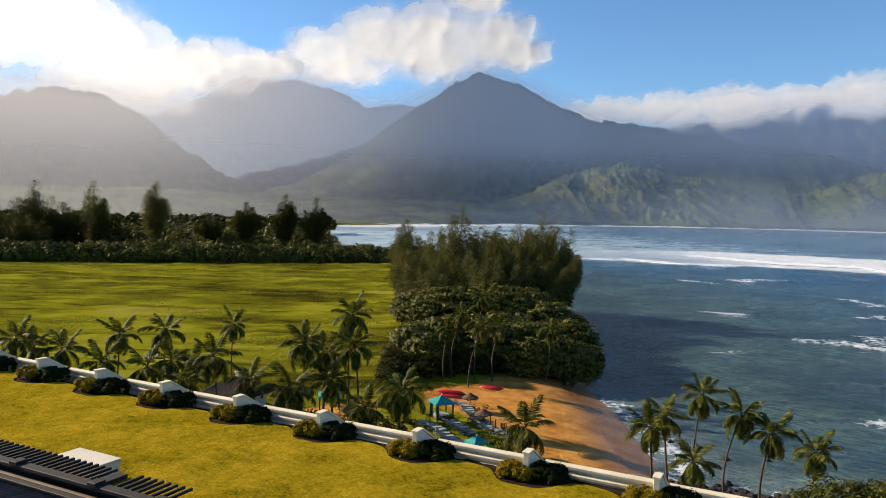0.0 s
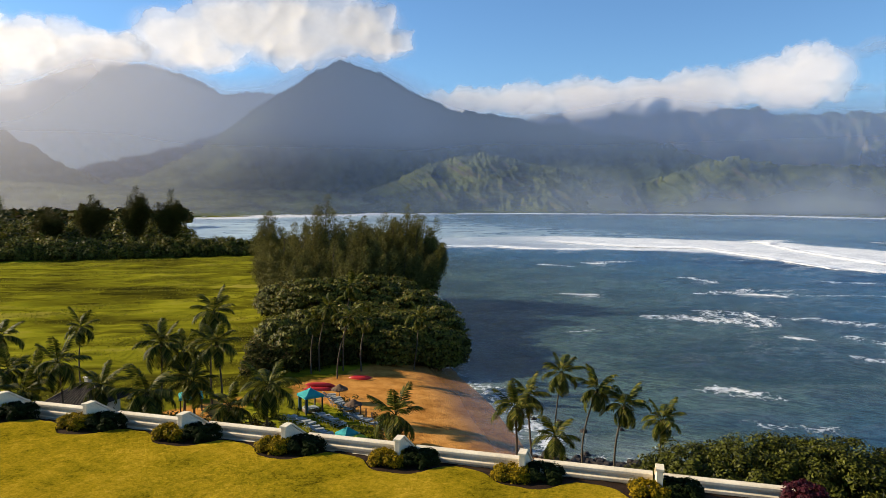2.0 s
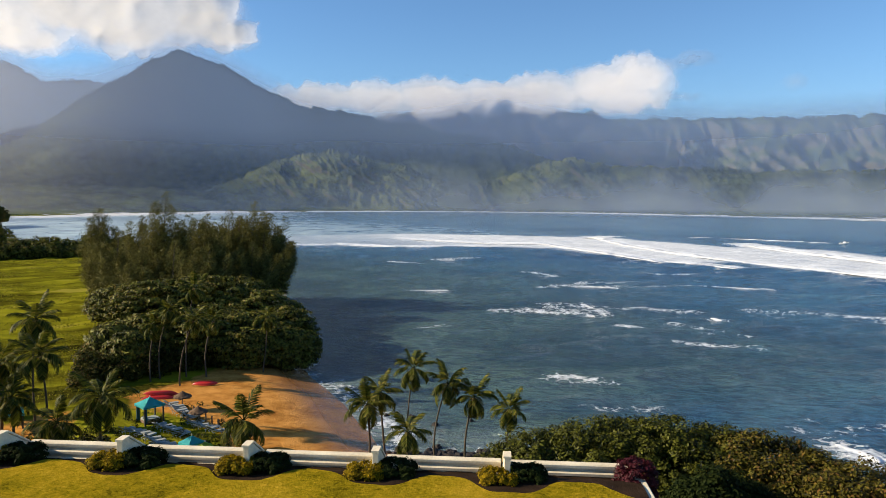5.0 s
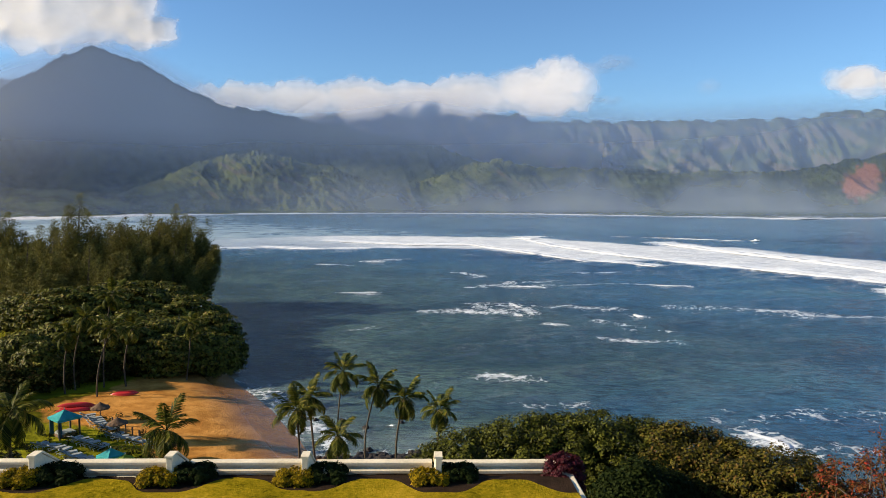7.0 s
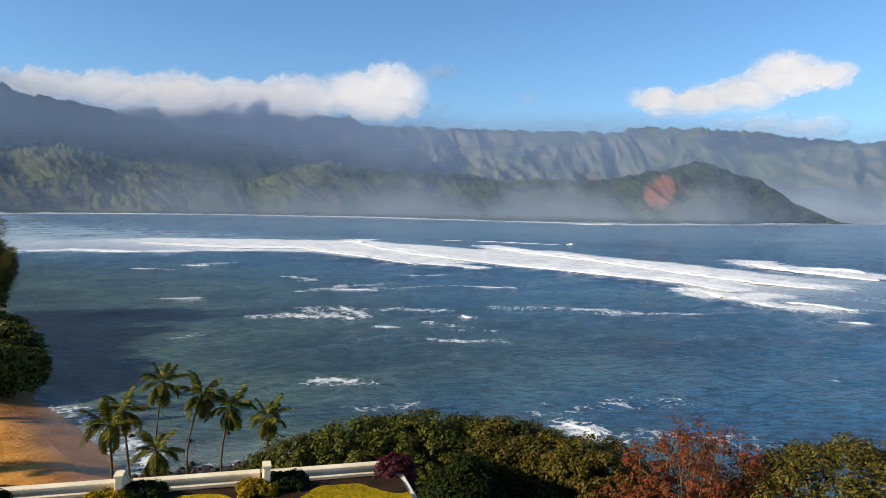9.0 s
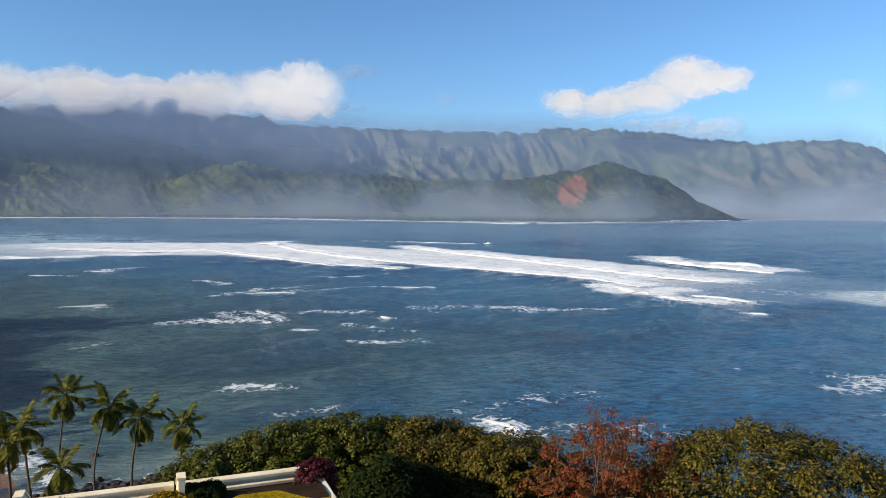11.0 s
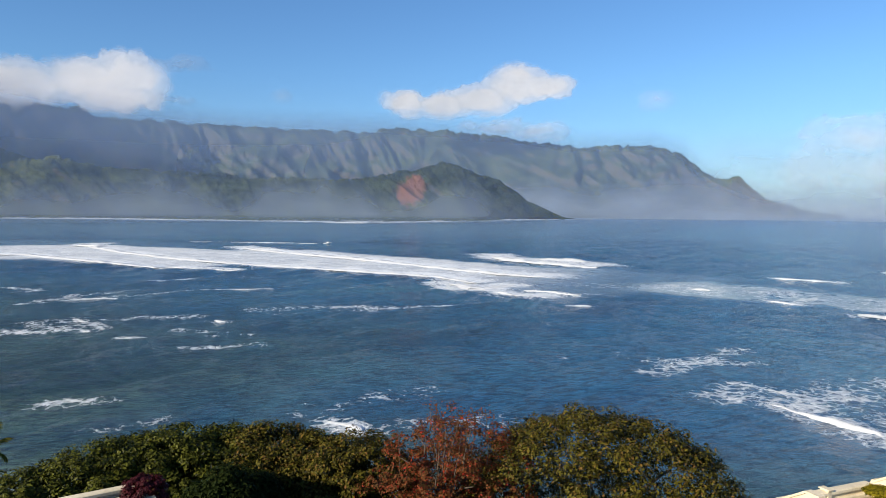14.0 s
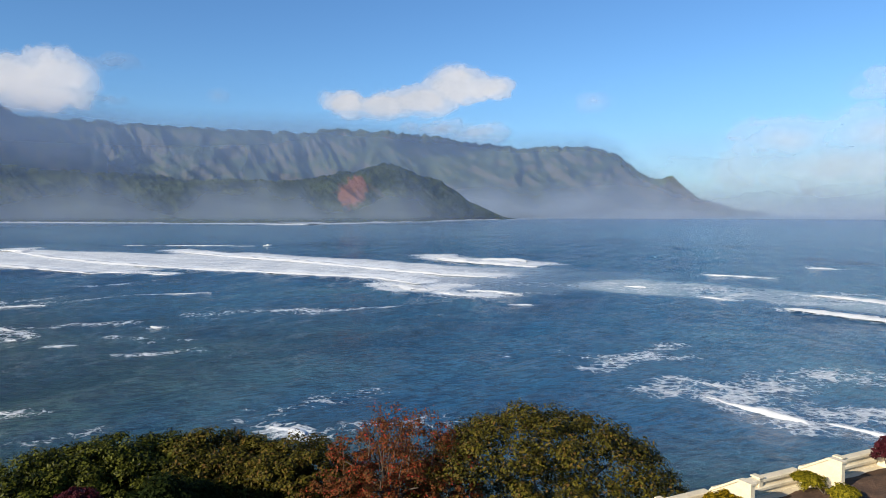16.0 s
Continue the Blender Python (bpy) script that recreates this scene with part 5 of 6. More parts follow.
grove("slim leaning coconut palm behind the beach", [
    (7.1, 117.8, 16.4, 1.5, 1), (1.2, 115, 11.2, 0.8, 0), (6.6, 111.8, 12.2, 2.2, 0.6), (9.8, 117.6, 10.9, 1.2, 1.4), (18.8, 120.5, 10.6, 1.0, 1.0), (3.4, 117, 13.2, 1.6, 0.5)], "palms behind the beach", rng, 0.85, 14)
grove("coconut palm with sunlit fronds above the rocks", [
    (25.9, 69.3, 12.5, 0.6, 0), (28.5, 66.1, 11.4, 1.4, 0.4), (30.5, 64.1, 10.3, 0.9, 0.2), (32.3, 59.8, 10, 0.4, 0), (21.6, 71.8, 8.4, -0.2, 0.2), (24.4, 76.2, 8.4, -0.6, 0), (22.6, 62, 8.3, 0.3, 0)], "palms above the rocks", rng, 0.86, 17)

# ---- trees and shrubs on the slope below the terrace ----
rng = np.random.default_rng(31)
SEASHRUB = "large glossy green seaside shrub on the slope"
OLIVETREE = "olive-leaved seaside tree on the slope"
SLOPE = [("broadleaf_shrub", SEASHRUB, BROAD, (22.5, 38.5, 15.2), (3.8, 4, 3.8)), ("broadleaf_shrub", SEASHRUB, BROAD, (26.5, 37.0, 16.1), (4.6, 4, 4.2)), ("broadleaf_shrub", SEASHRUB, BROAD, (30.5, 35.0, 16.3), (4.6, 4, 4.2)),
         ("broadleaf_shrub", SEASHRUB, BROAD, (28.6, 36.4, 15.9), (3.6, 3.6, 3.8)), ("broadleaf_shrub", SEASHRUB, BROAD, (32.6, 33.2, 15.9), (3.6, 3.6, 3.8)), ("broadleaf_shrub", OLIVETREE, OLIVE, (35.2, 28.2, 15.6), (3.6, 3.6, 3.8)), ("broadleaf_shrub", OLIVETREE, OLIVE, (34.0, 31.0, 16.1), (4.8, 4, 4.2)), ("broadleaf_shrub", OLIVETREE, OLIVE, (36.0, 25.5, 15.7), (4.8, 4, 4.2)), ("broadleaf_shrub", SEASHRUB, BROAD, (31.0, 28.5, 12.8), (4.0, 3.4, 3.4)),
         ("autumn_tree", "sparse tree with rust and red leaves", REDLEAF, (36.5, 19.0, 17.5), (6.2, 5.2, 4.2)), ("rounded_tree", "big rounded olive-green tree by the sea wall", OLIVE, (41.2, 11.4, 17.7), (8.8, 8.8, 6.6)),
         # near-black shrubs added to stand in for deep shade in the hollow
         ("broadleaf_shrub", "near-black shrub in the hollow, shade in its leaf colour", SHADED_HEDGE, (26.4, 27.2, 16.2), (2.3, 2.2, 3.4)), ("broadleaf_shrub", "near-black shrub in the hollow, shade in its leaf colour", SHADED_HEDGE, (28.8, 28.0, 15.4), (2.4, 2.2, 3.2)), ("broadleaf_shrub", "near-black shrub in the hollow, shade in its leaf colour", SHADED_HEDGE, (30.0, 20.0, 13.6), (6, 5, 4.4)),
         ("broadleaf_shrub", OLIVETREE, OLIVE, (32, 12.5, 14.0), (5, 5, 4.0)), ("broadleaf_shrub", OLIVETREE, OLIVE, (36, 7.0, 13.8), (4.6, 4, 4.0))]
for name, label, mat, (x, y, z), r in SLOPE:
    g = ground_z(x, y)
    if name == "rounded_tree":
        tree(name, label, (x, y, g), z - g, r, mat, rng, 850, 88, 0.70, 0.215, 0.3, -0.35, aspect=0.55, uneven=0.18)
    elif mat is REDLEAF:
        red = tree(name, label, (x, y, g), z - g, r, mat, rng, 480, 56, 0.42, 0.17, 0.2, -0.5, aspect=0.6, uneven=0.62, limbs=14)
        sprays = []
        for k in range(22):  # bare twigs that end in a tuft above the crown
            a, q = rng.uniform(0, 6.28), math.sqrt(rng.random()) * 0.8
            foot = Vector((r[0] * q * math.cos(a), r[1] * q * math.sin(a), z - g - r[2] + r[2] * math.sqrt(1 - q * q) * 0.6))
            tip = foot + Vector((rng.uniform(-0.5, 0.5), rng.uniform(-0.5, 0.5), r[2] * rng.uniform(0.32, 0.62)))
            part("twig", tube([foot, foot.lerp(tip, 0.5) + Vector((0.1, 0, 0)), tip], [0.035, 0.025, 0.012], 5), WOODBARK, red)
            spray = np.array(tip) + rng.normal(size=(46, 3)) * np.array([0.26, 0.26, 0.20])
            sprays.append(spray)
        spray = np.concatenate(sprays)
        part("top_leaves", leaves("top_leaves", spray, rng.normal(size=spray.shape) + np.array([0, 0, 0.6]), 0.17 * rng.uniform(0.6, 1.3, len(spray)), 0.6, mat, rng=rng), None, red)
    else:
        tree(name, label, (x, y, g), z - g, r, mat, rng, 380, 96, 0.64, 0.225, 0.2, -0.6, aspect=0.55, uneven=0.24)
burg = bush(rng, "burgundy_bush", "burgundy-leaved bush at the wall's end", BURGUNDY, (0.75, 0.75, 1.25), 150, 60, 0.12, boxy=0.65)
burg.location = END - ALONG * 0.05 - OUT * 1.0 + Vector((0, 0, -0.3))

# low growth under the palms, between the wall and the meadow
rng = np.random.default_rng(47)
thicket("undergrowth", "tangled green undergrowth below the palms", -75, -20, lambda x: 70 + 0 * x, 15, 3.2, DARKLEAF, rng, 620, 0.5, 1.1)
thicket("undergrowth", "tangled green undergrowth below the palms", -24, -5, lambda x: 68 + 0 * x, 9, 2.6, BROAD, rng, 170, 0.45, 1.0)
thicket("undergrowth", "tangled green undergrowth below the palms", -23, -4, lambda x: 77 - 0.35 * (x + 4), 6, 2.2, OLIVE, rng, 260, 0.4, 0.9)
# dark leaves added over the grass to stand in for the palms' shade
thicket("shade_cover", "low dark leaves standing in for palm shade between the loungers", -7, 9, lambda x: 79 + 0 * x, 21, 0.3, DARKLEAF, rng, 60, 0.24, 0.50)
thicket("undergrowth", "dark undergrowth at the edge of the sand", -10, 26, lambda x: 117 + 0.55 * x, 14, 4.5, DARKLEAF, rng, 520, 0.5, 1.1)

# ---- terrace by the open sea ----
ALONG2, OUT2 = Vector((0.768, -0.640, 0)), Vector((0.640, 0.768, 0))
SEAWALL = Vector((30.95, 1.35, 18.15))
for k in range(-2, 4):
    at = SEAWALL + ALONG2 * (BAY * k)
    copy_thing(wall_master, wall_frame(at + ALONG2 * 0.22, ALONG2, OUT2))
    copy_thing(pier_master, wall_frame(at, ALONG2, OUT2))
    post = new("wall_pilaster")
    part("shaft", boxed((0.24, 0.40, 1.25), (0, 0.05, -0.29), None, 0.015), WALL, post)
    part("cap", boxed((0.32, 0.50, 0.07), (0, 0.05, 0.372), None, 0.015), WALL, post)
    post.matrix_world = wall_frame(at + ALONG2 * (BAY * 0.5), ALONG2, OUT2)
    tagged(post, "small cream pilaster in the sea wall", "pilaster", "sea wall pilasters")
    if k in (-1, 0):
        copy_thing(yellow_a, wall_frame(at - OUT2 * 1.25 - ALONG2 * 0.7, ALONG2, OUT2) @ pose(0, 0, 0.1, 0, 0, 50 * k))
hedge = bush(rng, "box_hedge", "long clipped yellow-green hedge beside a pier", LIMELEAF, (0.38, 1.40, 0.36), 180, 56, 0.11, boxy=0.45)
hedge.matrix_world = wall_frame(SEAWALL + ALONG2 * (BAY - 1.0) - OUT2 * 1.9 + Vector((0, 0, 0.15)), ALONG2, OUT2)
burg2 = bush(rng, "burgundy_bush", "burgundy-leaved bush by the sea wall", BURGUNDY, (0.6, 0.6, 0.9), 80, 60, 0.13)
burg2.matrix_world = wall_frame(SEAWALL + ALONG2 * (BAY * 1.9) - OUT2 * 0.9 + Vector((0, 0, 0.3)), ALONG2, OUT2)
u, v = np.meshgrid(np.linspace(-2 * BAY, 4 * BAY, 120), np.linspace(-9, -0.2, 40))
me = quick_mesh("planting_bed", np.stack([u, v, (fbm(u * 0.8, v * 0.8, 5, 4) - 0.5) * 0.2 - 0.05 - 0.4 * step(-1.8, -0.2, v)], -1).reshape(-1, 3), grid_faces(*u.shape), BEDSOIL, True)
bed = part("planting_bed", me, None, None)
bed.matrix_world = wall_frame(SEAWALL, ALONG2, OUT2)
tagged(bed, "brown planting bed inside the sea wall", "soil", kind="structure")
block = part("terrace_block_sea", boxed((6 * BAY, 9, 14), (BAY, -4.3, -7.4)), WALL, None)
block.matrix_world = wall_frame(SEAWALL, ALONG2, OUT2)
tagged(block, "pale retaining block below the sea terrace", "terrace", kind="structure")

# ---- pergola and roof of the wing below ----
SLATE = surface("dark_timber", (0.010, 0.008, 0.007), (0.034, 0.028, 0.024), 1.2, 14, 0.7, 0.4, 0.01, 0.2)
TILE = surface("dark_clay_tile", (0.040, 0.031, 0.026), (0.150, 0.115, 0.090), 2.0, 12, 0.75, 0.5, 0.02, 0.15, vary=0.4)
WHITE = surface("white_paint", (0.50, 0.45, 0.34), (0.64, 0.59, 0.47), 1.0, 10, 0.55, 0.2, 0.005)
TIMBER = surface("brown_timber", (0.07, 0.045, 0.025), (0.20, 0.13, 0.08), 1.0, 12, 0.7, 0.4, 0.01)
PERGOLA = Vector((-19.4, 28.1, 20.32))
pg = new("pergola")
slat_mesh = bpy.data.meshes.new("slat")
bm = boxed((0.10, 1.20, 0.10), (0, 0.60, 0.0), None, 0.01)
bm.to_mesh(slat_mesh)
bm.free()
slat_mesh.materials.append(SLATE)
for k in range(35):
    if 24 <= k <= 26:
        continue
    part("slat", slat_mesh, None, pg).location = (0.34 * k, 0, 0.02)
part("front_beam", boxed((12.1, 0.16, 0.30), (5.75, 0.0, -0.24), None, 0.015), SLATE, pg)
part("gutter_beam", boxed((12.1, 0.40, 0.14), (5.75, -0.20, 0.02), None, 0.02), SLATE, pg)
part("gutter", boxed((12.1, 0.62, 0.10), (5.75, -0.50, -0.34), None, 0.02), SLATE, pg)
part("cross_beam", boxed((0.42, 1.0, 0.16), (0.34 * 25, 0.43, 0.03), None, 0.015), SLATE, pg)
for k in (0.2, 4.2, 8.5, 11.6):
    part("post", boxed((0.26, 0.26, 2.1), (k, 0.0, -1.35), None, 0.02), SLATE, pg)
    part("post_head", boxed((0.44, 0.44, 0.16), (k, -0.2, 0.12), None, 0.02), SLATE, pg)
pg.matrix_world = wall_frame(PERGOLA, Vector((0.8953, -0.4452, 0)), OUT)
tagged(pg, "dark timber pergola with slats over the wing's edge", "pergola")
roof = new("tile_roof")
part("deck", boxed((13.5, 5.0, 0.16), (5.5, -3.3, -0.36), Matrix.Rotation(radians(-8), 4, "X")), TILE, roof)
tile_bm = bmesh.new()
for j in range(9):
    bmesh.ops.create_cone(tile_bm, segments=8, radius1=0.150, radius2=0.118, depth=0.54, cap_ends=True, matrix=Matrix.Translation((0, -0.95 - 0.5 * j, 0)) @ Matrix.Rotation(radians(88), 4, "X"))
tile_mesh = bpy.data.meshes.new("tile_row")
tile_bm.to_mesh(tile_mesh)
tile_bm.free()
tile_mesh.materials.append(TILE)
for k in range(40):
    part("tile_row", tile_mesh, None, roof).matrix_local = pose(-1.0 + 0.31 * k, 0, -0.10, 0, 0, 0) @ Matrix.Translation((0, -3.3, 0)) @ Matrix.Rotation(radians(-8), 4, "X") @ Matrix.Translation((0, 3.3, 0))
part("ridge_tile", boxed((13.5, 0.3, 0.2), (5.5, -0.72, -0.40), None, 0.05), TILE, roof)
part("fascia", boxed((13.5, 0.14, 0.16), (5.5, -0.62, -0.20), None, 0.02), TIMBER, roof, "weathered fascia board")
roof.matrix_world = wall_frame(PERGOLA + OUT * 0.10 + Vector((0, 0, -0.12)), Vector((0.8953, -0.4452, 0)), OUT)
tagged(roof, "dark clay tile roof of the lower wing", "roof")
vent = new("service_box")
part("body", boxed((2.55, 0.95, 0.85), (0, 0, 0.40), None, 0.02), WHITE, vent)
part("lid", boxed((2.65, 1.05, 0.07), (0, 0, 0.86), None, 0.015), WHITE, vent)
vent.matrix_world = wall_frame(Vector((-14.55, 29.0, 18.75)), Vector((0.885, -0.466, 0)), OUT)
tagged(vent, "white painted service box standing on the lawn", "box")

# ---- beach garden ----
TEAL = surface("teal_canvas", (0.04, 0.36, 0.38), (0.07, 0.50, 0.52), 0.8, 14, 0.75, 0.2, 0.01)
DRAPE = surface("dark_teal_canvas", (0.012, 0.05, 0.055), (0.03, 0.10, 0.105), 0.8, 14, 0.8, 0.2, 0.01)
LIME = surface("lime_canvas", (0.30, 0.42, 0.04), (0.42, 0.55, 0.08), 0.8, 14, 0.75, 0.2, 0.01)
CUSHION = surface("white_cushion", (0.14, 0.155, 0.145), (0.36, 0.38, 0.36), 1.0, 12, 0.85, 0.2, 0.01)
FRAME = surface("pale_frame", (0.30, 0.36, 0.36), (0.48, 0.53, 0.52), 1.0, 12, 0.5)
DARKWOOD = surface("dark_post", (0.018, 0.018, 0.016), (0.05, 0.05, 0.045), 1.0, 12, 0.6)
THATCH = surface("dry_thatch", (0.05, 0.03, 0.018), (0.15, 0.095, 0.055), 1.5, 18, 0.95, 0.9, 0.04)
CANOE = surface("red_gelcoat", (0.35, 0.010, 0.008), (0.52, 0.022, 0.016), 0.6, 8, 0.35, 0.05, 0.005, 0.5)


def canopy_mesh(half, rise, drop):
    """Four-sided tent top with sagging panels and a hanging valance."""
    bm = bmesh.new()
    rings = []
    for s in (1.0, 0.66, 0.33, 0.06):
        z = rise * (1 - s) ** 1.15
        rings.append([bm.verts.new((half * s * a, half * s * b, z)) for a, b in ((-1, -1), (0, -0.985), (1, -1), (0.985, 0), (1, 1), (0, 0.985), (-1, 1), (-0.985, 0))])
    low = [bm.verts.new((v.co.x * 1.01, v.co.y * 1.01, -drop)) for v in rings[0]]
    rings.insert(0, low)
    for a, b in zip(rings[:-1], rings[1:]):
        for k in range(8):
            bm.faces.new((a[k], a[(k + 1) % 8], b[(k + 1) % 8], b[k]))
    bm.faces.new(rings[-1])
    bmesh.ops.solidify(bm, geom=bm.faces[:], thickness=0.02)
    return bm


def cabana(at, half, eave, rise, turn, label, bed=True, cloth=TEAL):
    top = new("beach_cabana")
    tent = part("canopy", canopy_mesh(half, rise, 0.28), cloth, top)
    tent.location = (0, 0, eave)
    part("finial", boxed((0.12, 0.12, 0.22), (0, 0, rise + 0.05), None, 0.03), WHITE, tent)
    for a, b in ((-1, -1), (1, -1), (1, 1), (-1, 1)):
        part("post", boxed((0.17, 0.17, eave + 0.3), (a * (half - 0.2), b * (half - 0.2), eave / 2 - 0.15), None, 0.015), DARKWOOD, top)
    if bed:
        for b in (-1, 1):
            part("side_curtain", boxed((0.42, 0.12, eave - 0.2), (-(half - 0.30), b * (half - 0.32), eave / 2 + 0.05), None, 0.03), DRAPE, top, "dark teal curtain")
    top.matrix_world = pose(*at, 0, 0, turn)
    tagged(top, label, "cabana", "cabanas in the garden")
    if bed:
        day = new("day_bed")
        part("base", boxed((1.9, 1.6, 0.32), (0, 0, 0.16), None, 0.02), TIMBER, day)
        bedding = part("mattress", boxed((1.85, 1.55, 0.20), (0, 0, 0.42), None, 0.05), CUSHION, day)
        for b in (-0.4, 0.4):
            part("pillow", boxed((0.35, 0.6, 0.18), (-0.70, b, 0.60), Matrix.Rotation(radians(-20), 4, "Y"), 0.06), CUSHION, bedding)
        day.matrix_world = pose(*at, 0, 0, turn)
        tagged(day, "white cushioned day bed under a teal canopy", "day bed")
    return top


gz1 = ground_z(0.2, 93.5)
cabana((0.2, 94.0, gz1), 1.35, 2.3, 0.85, 24, "teal-roofed beach cabana with white curtains", True)
cabana((-15.2, 96.0, ground_z(-15.2, 96)), 1.5, 2.0, 0.75, 10, "teal-roofed shade canopy by the path", False)
cabana((4.2, 78.5, ground_z(4.2, 78.5)), 1.0, 2.05, 0.7, 30, "small teal shade canopy among loungers", False)
cabana((5.3, 75.4, ground_z(5.3, 75.4)), 0.9, 2.3, 0.6, 15, "small lime shade canopy behind the wall", False, LIME)


def lounger():
    top = new("sun_lounger")
    for s in (-0.3, 0.3):
        part("side_rail", boxed((1.9, 0.05, 0.07), (0, s, 0.30), None, 0.01), FRAME, top)
    for x in (-0.8, 0.75):
        for s in (-0.3, 0.3):
            part("leg", boxed((0.05, 0.05, 0.30), (x, s, 0.13), None, 0.008), FRAME, top)
    part("seat", boxed((1.25, 0.62, 0.09), (0.30, 0, 0.38), None, 0.03), CUSHION, top)
    part("backrest", boxed((0.75, 0.62, 0.09), (-0.62, 0, 0.58), Matrix.Rotation(radians(38), 4, "Y"), 0.03), CUSHION, top)
    return tagged(top, "pale sun lounger with a raised back on the grass", "lounger", "sun loungers in rows")


master = lounger()
spots = [(x0 + (x1 - x0) * k / (n - 1), y0 + (y1 - y0) * k / (n - 1)) for x0, y0, x1, y1, n in ((2.6, 100.2, 5.9, 89.9, 11), (6.2, 89.3, 9.3, 85.8, 5), (-2.2, 90.6, 2.3, 82.6, 10), (0.9, 91.3, 3.6, 86.7, 6)) for k in range(n)]
for k, (x, y) in enumerate(spots):
    x, y = x + random.uniform(-0.35, 0.35), y + random.uniform(-0.3, 0.3)
    m = pose(x, y, ground_z(x, y) + 0.02, 0, 0, 12 + random.uniform(-38, 38))
    if k:
        copy_thing(master, m)
    else:
        master.matrix_world = m


def canoe(at, length, turn):
    """An upturned hull: full amidships, drawn to a point at both ends, with a rim."""
    top = new("canoe")
    n, m = 22, 9
    s, a = np.meshgrid(np.linspace(-1, 1, n), np.linspace(0, math.pi, m))
    beam = 0.42 * np.clip(1 - np.abs(s) ** 2.4, 0.02, 1)
    x, y = s * length / 2, np.cos(a) * beam
    z = np.sin(a) ** 0.8 * 0.48 * np.clip(1 - np.abs(s) ** 4, 0.05, 1) + 0.10 * np.abs(s) ** 3
    part("hull", quick_mesh("hull", np.stack([x, y, z], -1).reshape(-1, 3), grid_faces(m, n), None, True), CANOE, top)
    for sg in (0, -1):
        rim = [(float(x[sg, i]), float(y[sg, i]) * 1.03, float(z[sg, i]) + 0.02) for i in range(n)]
        part("rim", tube(rim, [0.03] * n, 5), CANOE, top)
    top.matrix_world = pose(*at, 0, 0, turn)
    return tagged(top, "upturned red canoe lying on the sand", "canoe", "red canoes on the beach")


for x, y, z, l, a in ((1.3, 104.3, 0, 4.6, -14), (1.9, 105.2, 0, 4.6, -10), (1.5, 104.8, 0.5, 4.4, -12), (7.8, 111.0, 0, 3.6, -22), (8.2, 111.8, 0, 3.6, -18)):
    canoe((x, y, ground_z(x, y) + z), l, a)


def thatch_umbrella(at, radius, high):
    top = new("thatch_umbrella")
    part("pole", tube([(0, 0, -0.4), (0, 0, high)], [0.07, 0.05], 7), TIMBER, top)
    k, n = np.meshgrid(np.arange(25), np.arange(5))
    a, rr = k * 2 * math.pi / 24, radius * np.array([0.03, 0.35, 0.7, 1.0, 1.02])[n]
    z = high + 0.55 - 0.95 * (rr / radius) ** 0.9 * 0.75 - 0.12 * (n == 4) + (np.sin(k * 7.3) * 0.05 + np.cos(k * 3.1) * 0.04) * (n > 2) * (k < 24)
    part("thatch", quick_mesh("thatch", np.stack([rr * np.cos(a), rr * np.sin(a), z], -1).reshape(-1, 3), grid_faces(5, 25), None, False), THATCH, top)
    top.location = at
    return tagged(top, "brown thatched beach umbrella on a pole", "umbrella", "thatched umbrellas on the sand")


for x, y in ((4.2, 98.4), (5.7, 91.8), (9.7, 80.9)):
    thatch_umbrella((x, y, ground_z(x, y)), 1.15, 1.75)
for k in range(9):
    x, y = 5.4 + 0.62 * k, 95.5 - 1.55 * k
    post = new("rope_post")
    part("shaft", tube([(0, 0, -0.4), (0, 0, 1.05)], [0.10, 0.09], 8), TIMBER, post)
    part("cap", tube([(0, 0, 1.05), (0, 0, 1.09), (0, 0, 1.13)], [0.12, 0.12, 0.02], 8), TIMBER, post)
    post.location = (x, y, ground_z(x, y))
    tagged(post, "stout brown timber post at the sand's edge", "post", "posts along the sand")

# low house with a hipped tile roof among the palms
house = new("garden_pavilion")
w, d, e, r = 3.9, 3.1, 2.0, 2.0
bm = bmesh.new()
lowv = [bm.verts.new((a * w, b * d, e)) for a, b in ((-1, -1), (1, -1), (1, 1), (-1, 1))]
topv = [bm.verts.new((a, 0, e + r)) for a in (-1.2, 1.2)]
for f in ((lowv[0], lowv[1], topv[1], topv[0]), (lowv[1], lowv[2], topv[1]), (lowv[2], lowv[3], topv[0], topv[1]), (lowv[3], lowv[0], topv[0])):
    bm.faces.new(f)
bmesh.ops.solidify(bm, geom=bm.faces[:], thickness=0.14)
hips = part("roof", bm, TILE, house, "dark hipped roof")
for a, b in ((-1, -1), (1, -1), (1, 1), (-1, 1)):
    tip = Vector((1.2 * a, 0, e + r + 0.06))
    part("hip_ridge", tube([Vector((a * w, b * d, e + 0.06)), tip], [0.11, 0.11], 6), TILE, hips)
part("cupola", boxed((0.7, 0.7, 0.9), (0, 0, e + r + 0.3), None, 0.03), WHITE, hips, "white box cupola")
part("cupola_cap", boxed((0.95, 0.95, 0.12), (0, 0, e + r + 0.8), None, 0.03), WHITE, hips)
part("wall", boxed((6.0, 4.4, 2.1), (0, 0, 0.95), None, 0.02), WHITE, house)
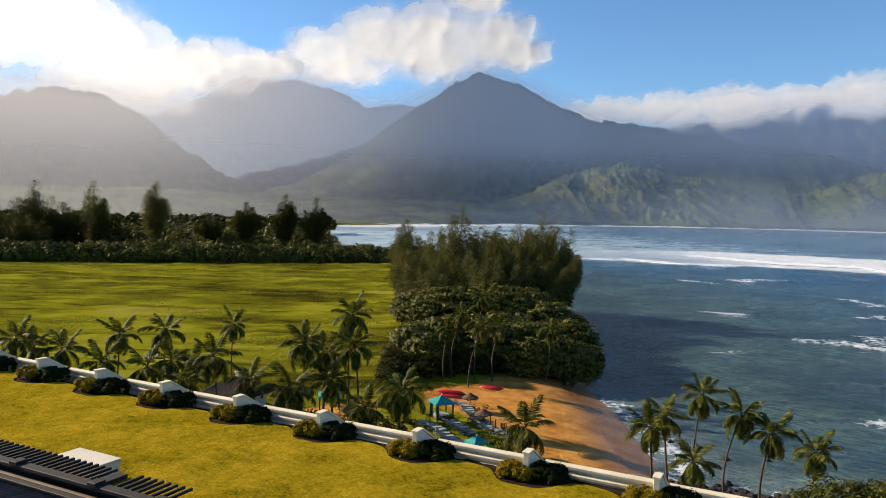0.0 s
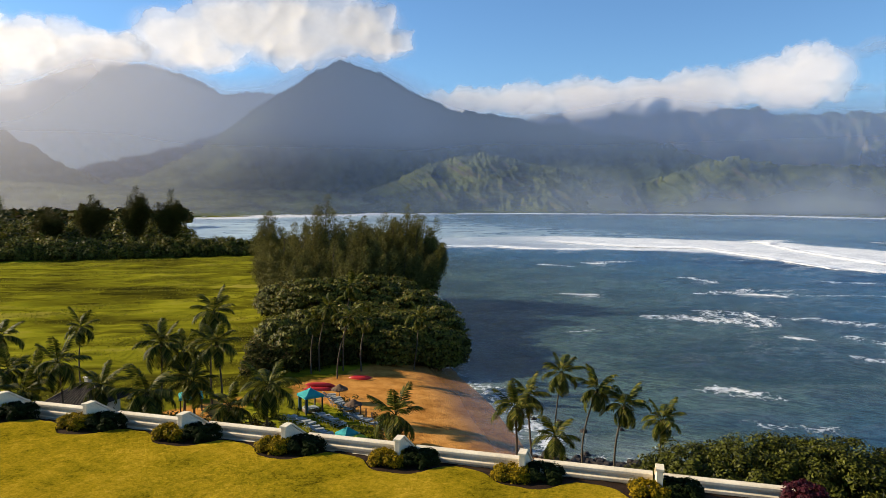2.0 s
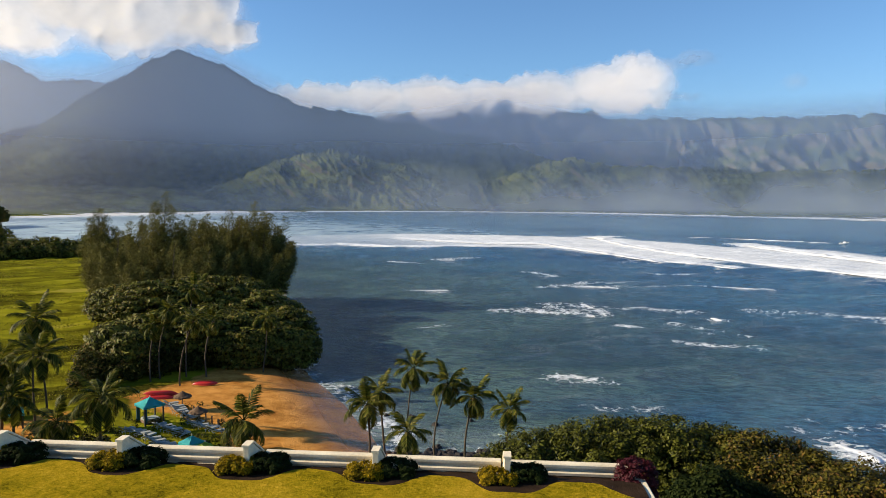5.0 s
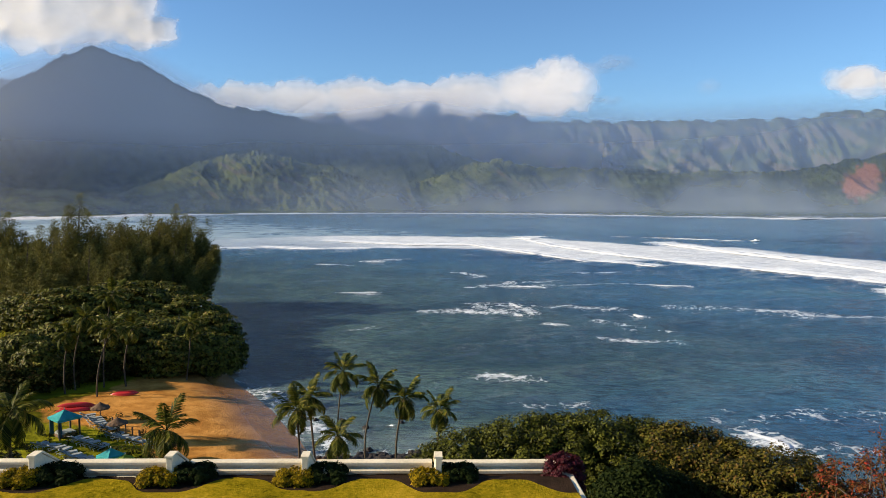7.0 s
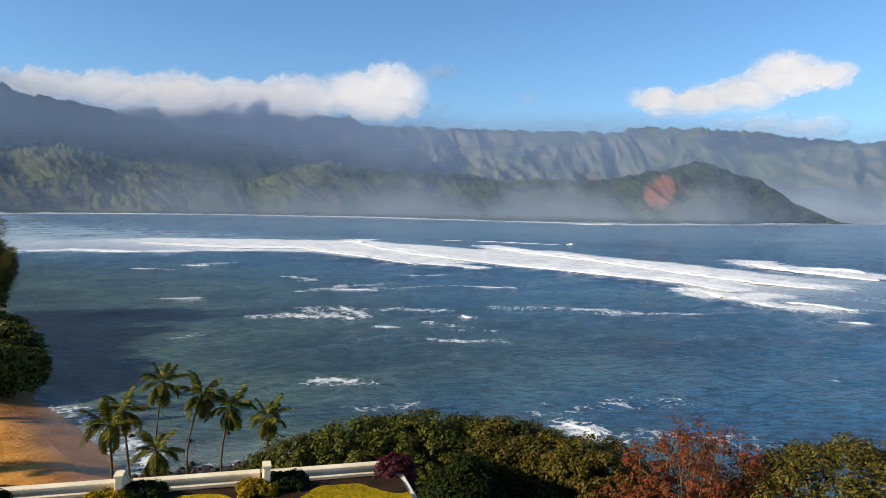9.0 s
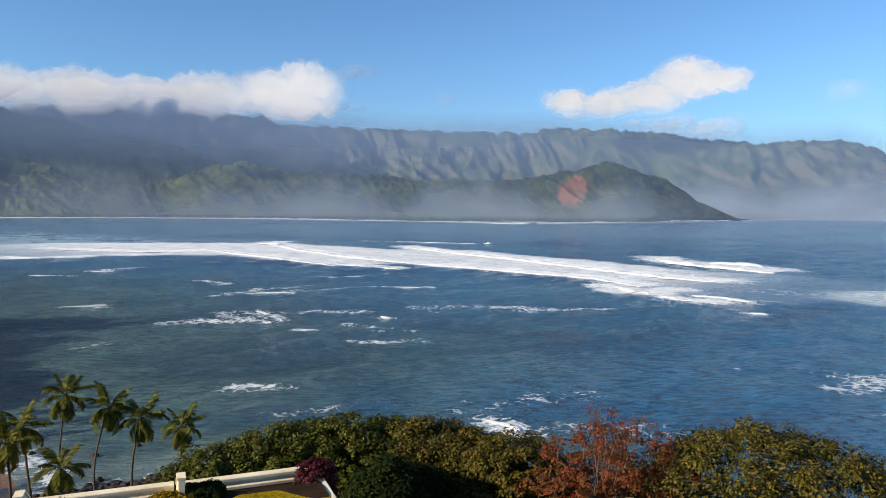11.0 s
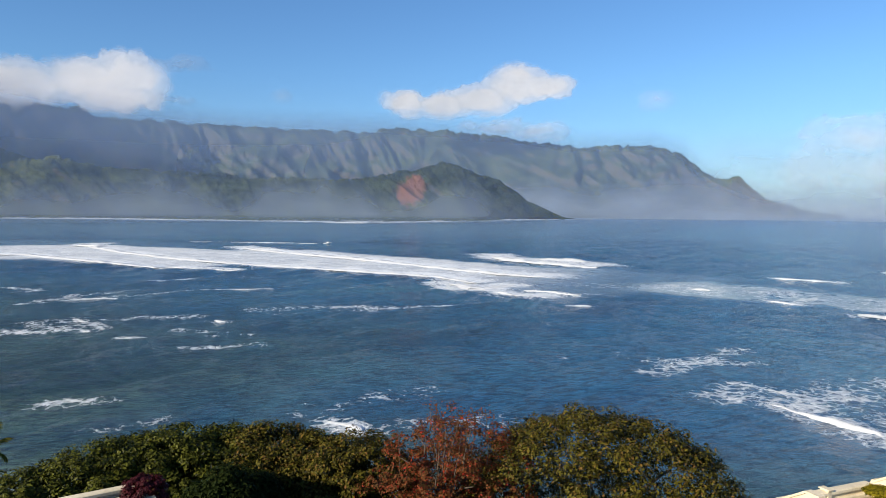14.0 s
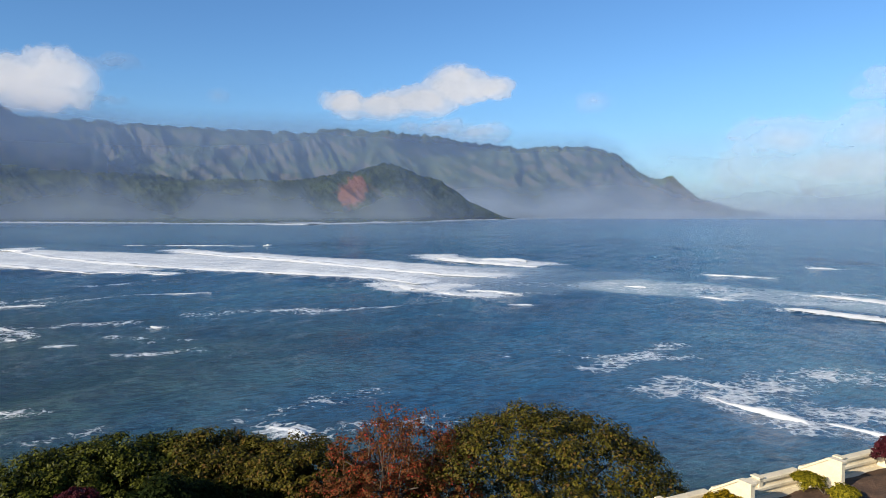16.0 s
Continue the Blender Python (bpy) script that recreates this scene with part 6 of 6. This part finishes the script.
for k in range(15):
    for sg in (-1, 1):
        part("roof_rib", tube([(-w + 0.3 + k * 0.51, sg * d, e + 0.03), (max(-1.2, min(1.2, (-w + 0.3 + k * 0.51) * 0.4)), 0, e + r + 0.03)], [0.06, 0.05], 5), TILE, hips)
house.matrix_world = pose(-28.0, 97.4, ground_z(-28, 97.4), 0, 0, -30)
tagged(house, "small white pavilion with a dark hipped roof", "pavilion")

# white curled sculpture by the garden path
bend = [(0.45, 0, 0.0), (0.35, 0, 0.35), (0.0, 0, 0.5), (-0.25, 0, 0.8), (-0.15, 0, 1.15), (0.15, 0, 1.25), (0.33, 0, 1.02)]
swan = part("garden_sculpture", tube(bend, [0.34, 0.30, 0.22, 0.12, 0.09, 0.10, 0.05], 10), WHITE, None)
swan.matrix_world = pose(-21.8, 94.5, ground_z(-21.8, 94.5), 0, 0, 25)
tagged(swan, "white curled garden sculpture beside the path", "sculpture")

# lava rocks at the water's edge
rng = np.random.default_rng(61)
ROCKS = []
for j in range(5):
    bm = bmesh.new()
    bmesh.ops.create_icosphere(bm, subdivisions=2, radius=0.5)
    for vtx in bm.verts:
        n3 = noise.noise(vtx.co * 2.1 + Vector((j * 7, 0, 0)))
        vtx.co *= 0.85 + 0.5 * n3
        vtx.co.z *= 0.7
    me = bpy.data.meshes.new("boulder")
    bm.to_mesh(me)
    bm.free()
    me.materials.append(ROCK)
    ROCKS.append(me)
for k in range(170):
    s = rng.random()
    x, y = 27.5 + 15 * s + rng.normal() * 0.8, 77.5 - 8.0 * s + rng.normal() * 1.5
    if k > 165:
        x, y = 30 + 12 * s, 80 + rng.uniform(0, 14)
    ob = part("lava_rock", ROCKS[k % 5], None, None)
    z = rng.uniform(0.7, 1.9) if k <= 165 else rng.uniform(0.7, 1.3)
    ob.matrix_world = pose(x, y, max(ground_z(x, y), 0.0) + 0.05 * z, rng.uniform(-25, 25), rng.uniform(-25, 25), rng.uniform(0, 360)) @ Matrix.Diagonal((z, z * rng.uniform(0.7, 1.2), z * 0.9, 1))
    tagged(ob, "dark wet lava boulder at the water's edge", "rock", "lava rocks along the shore")
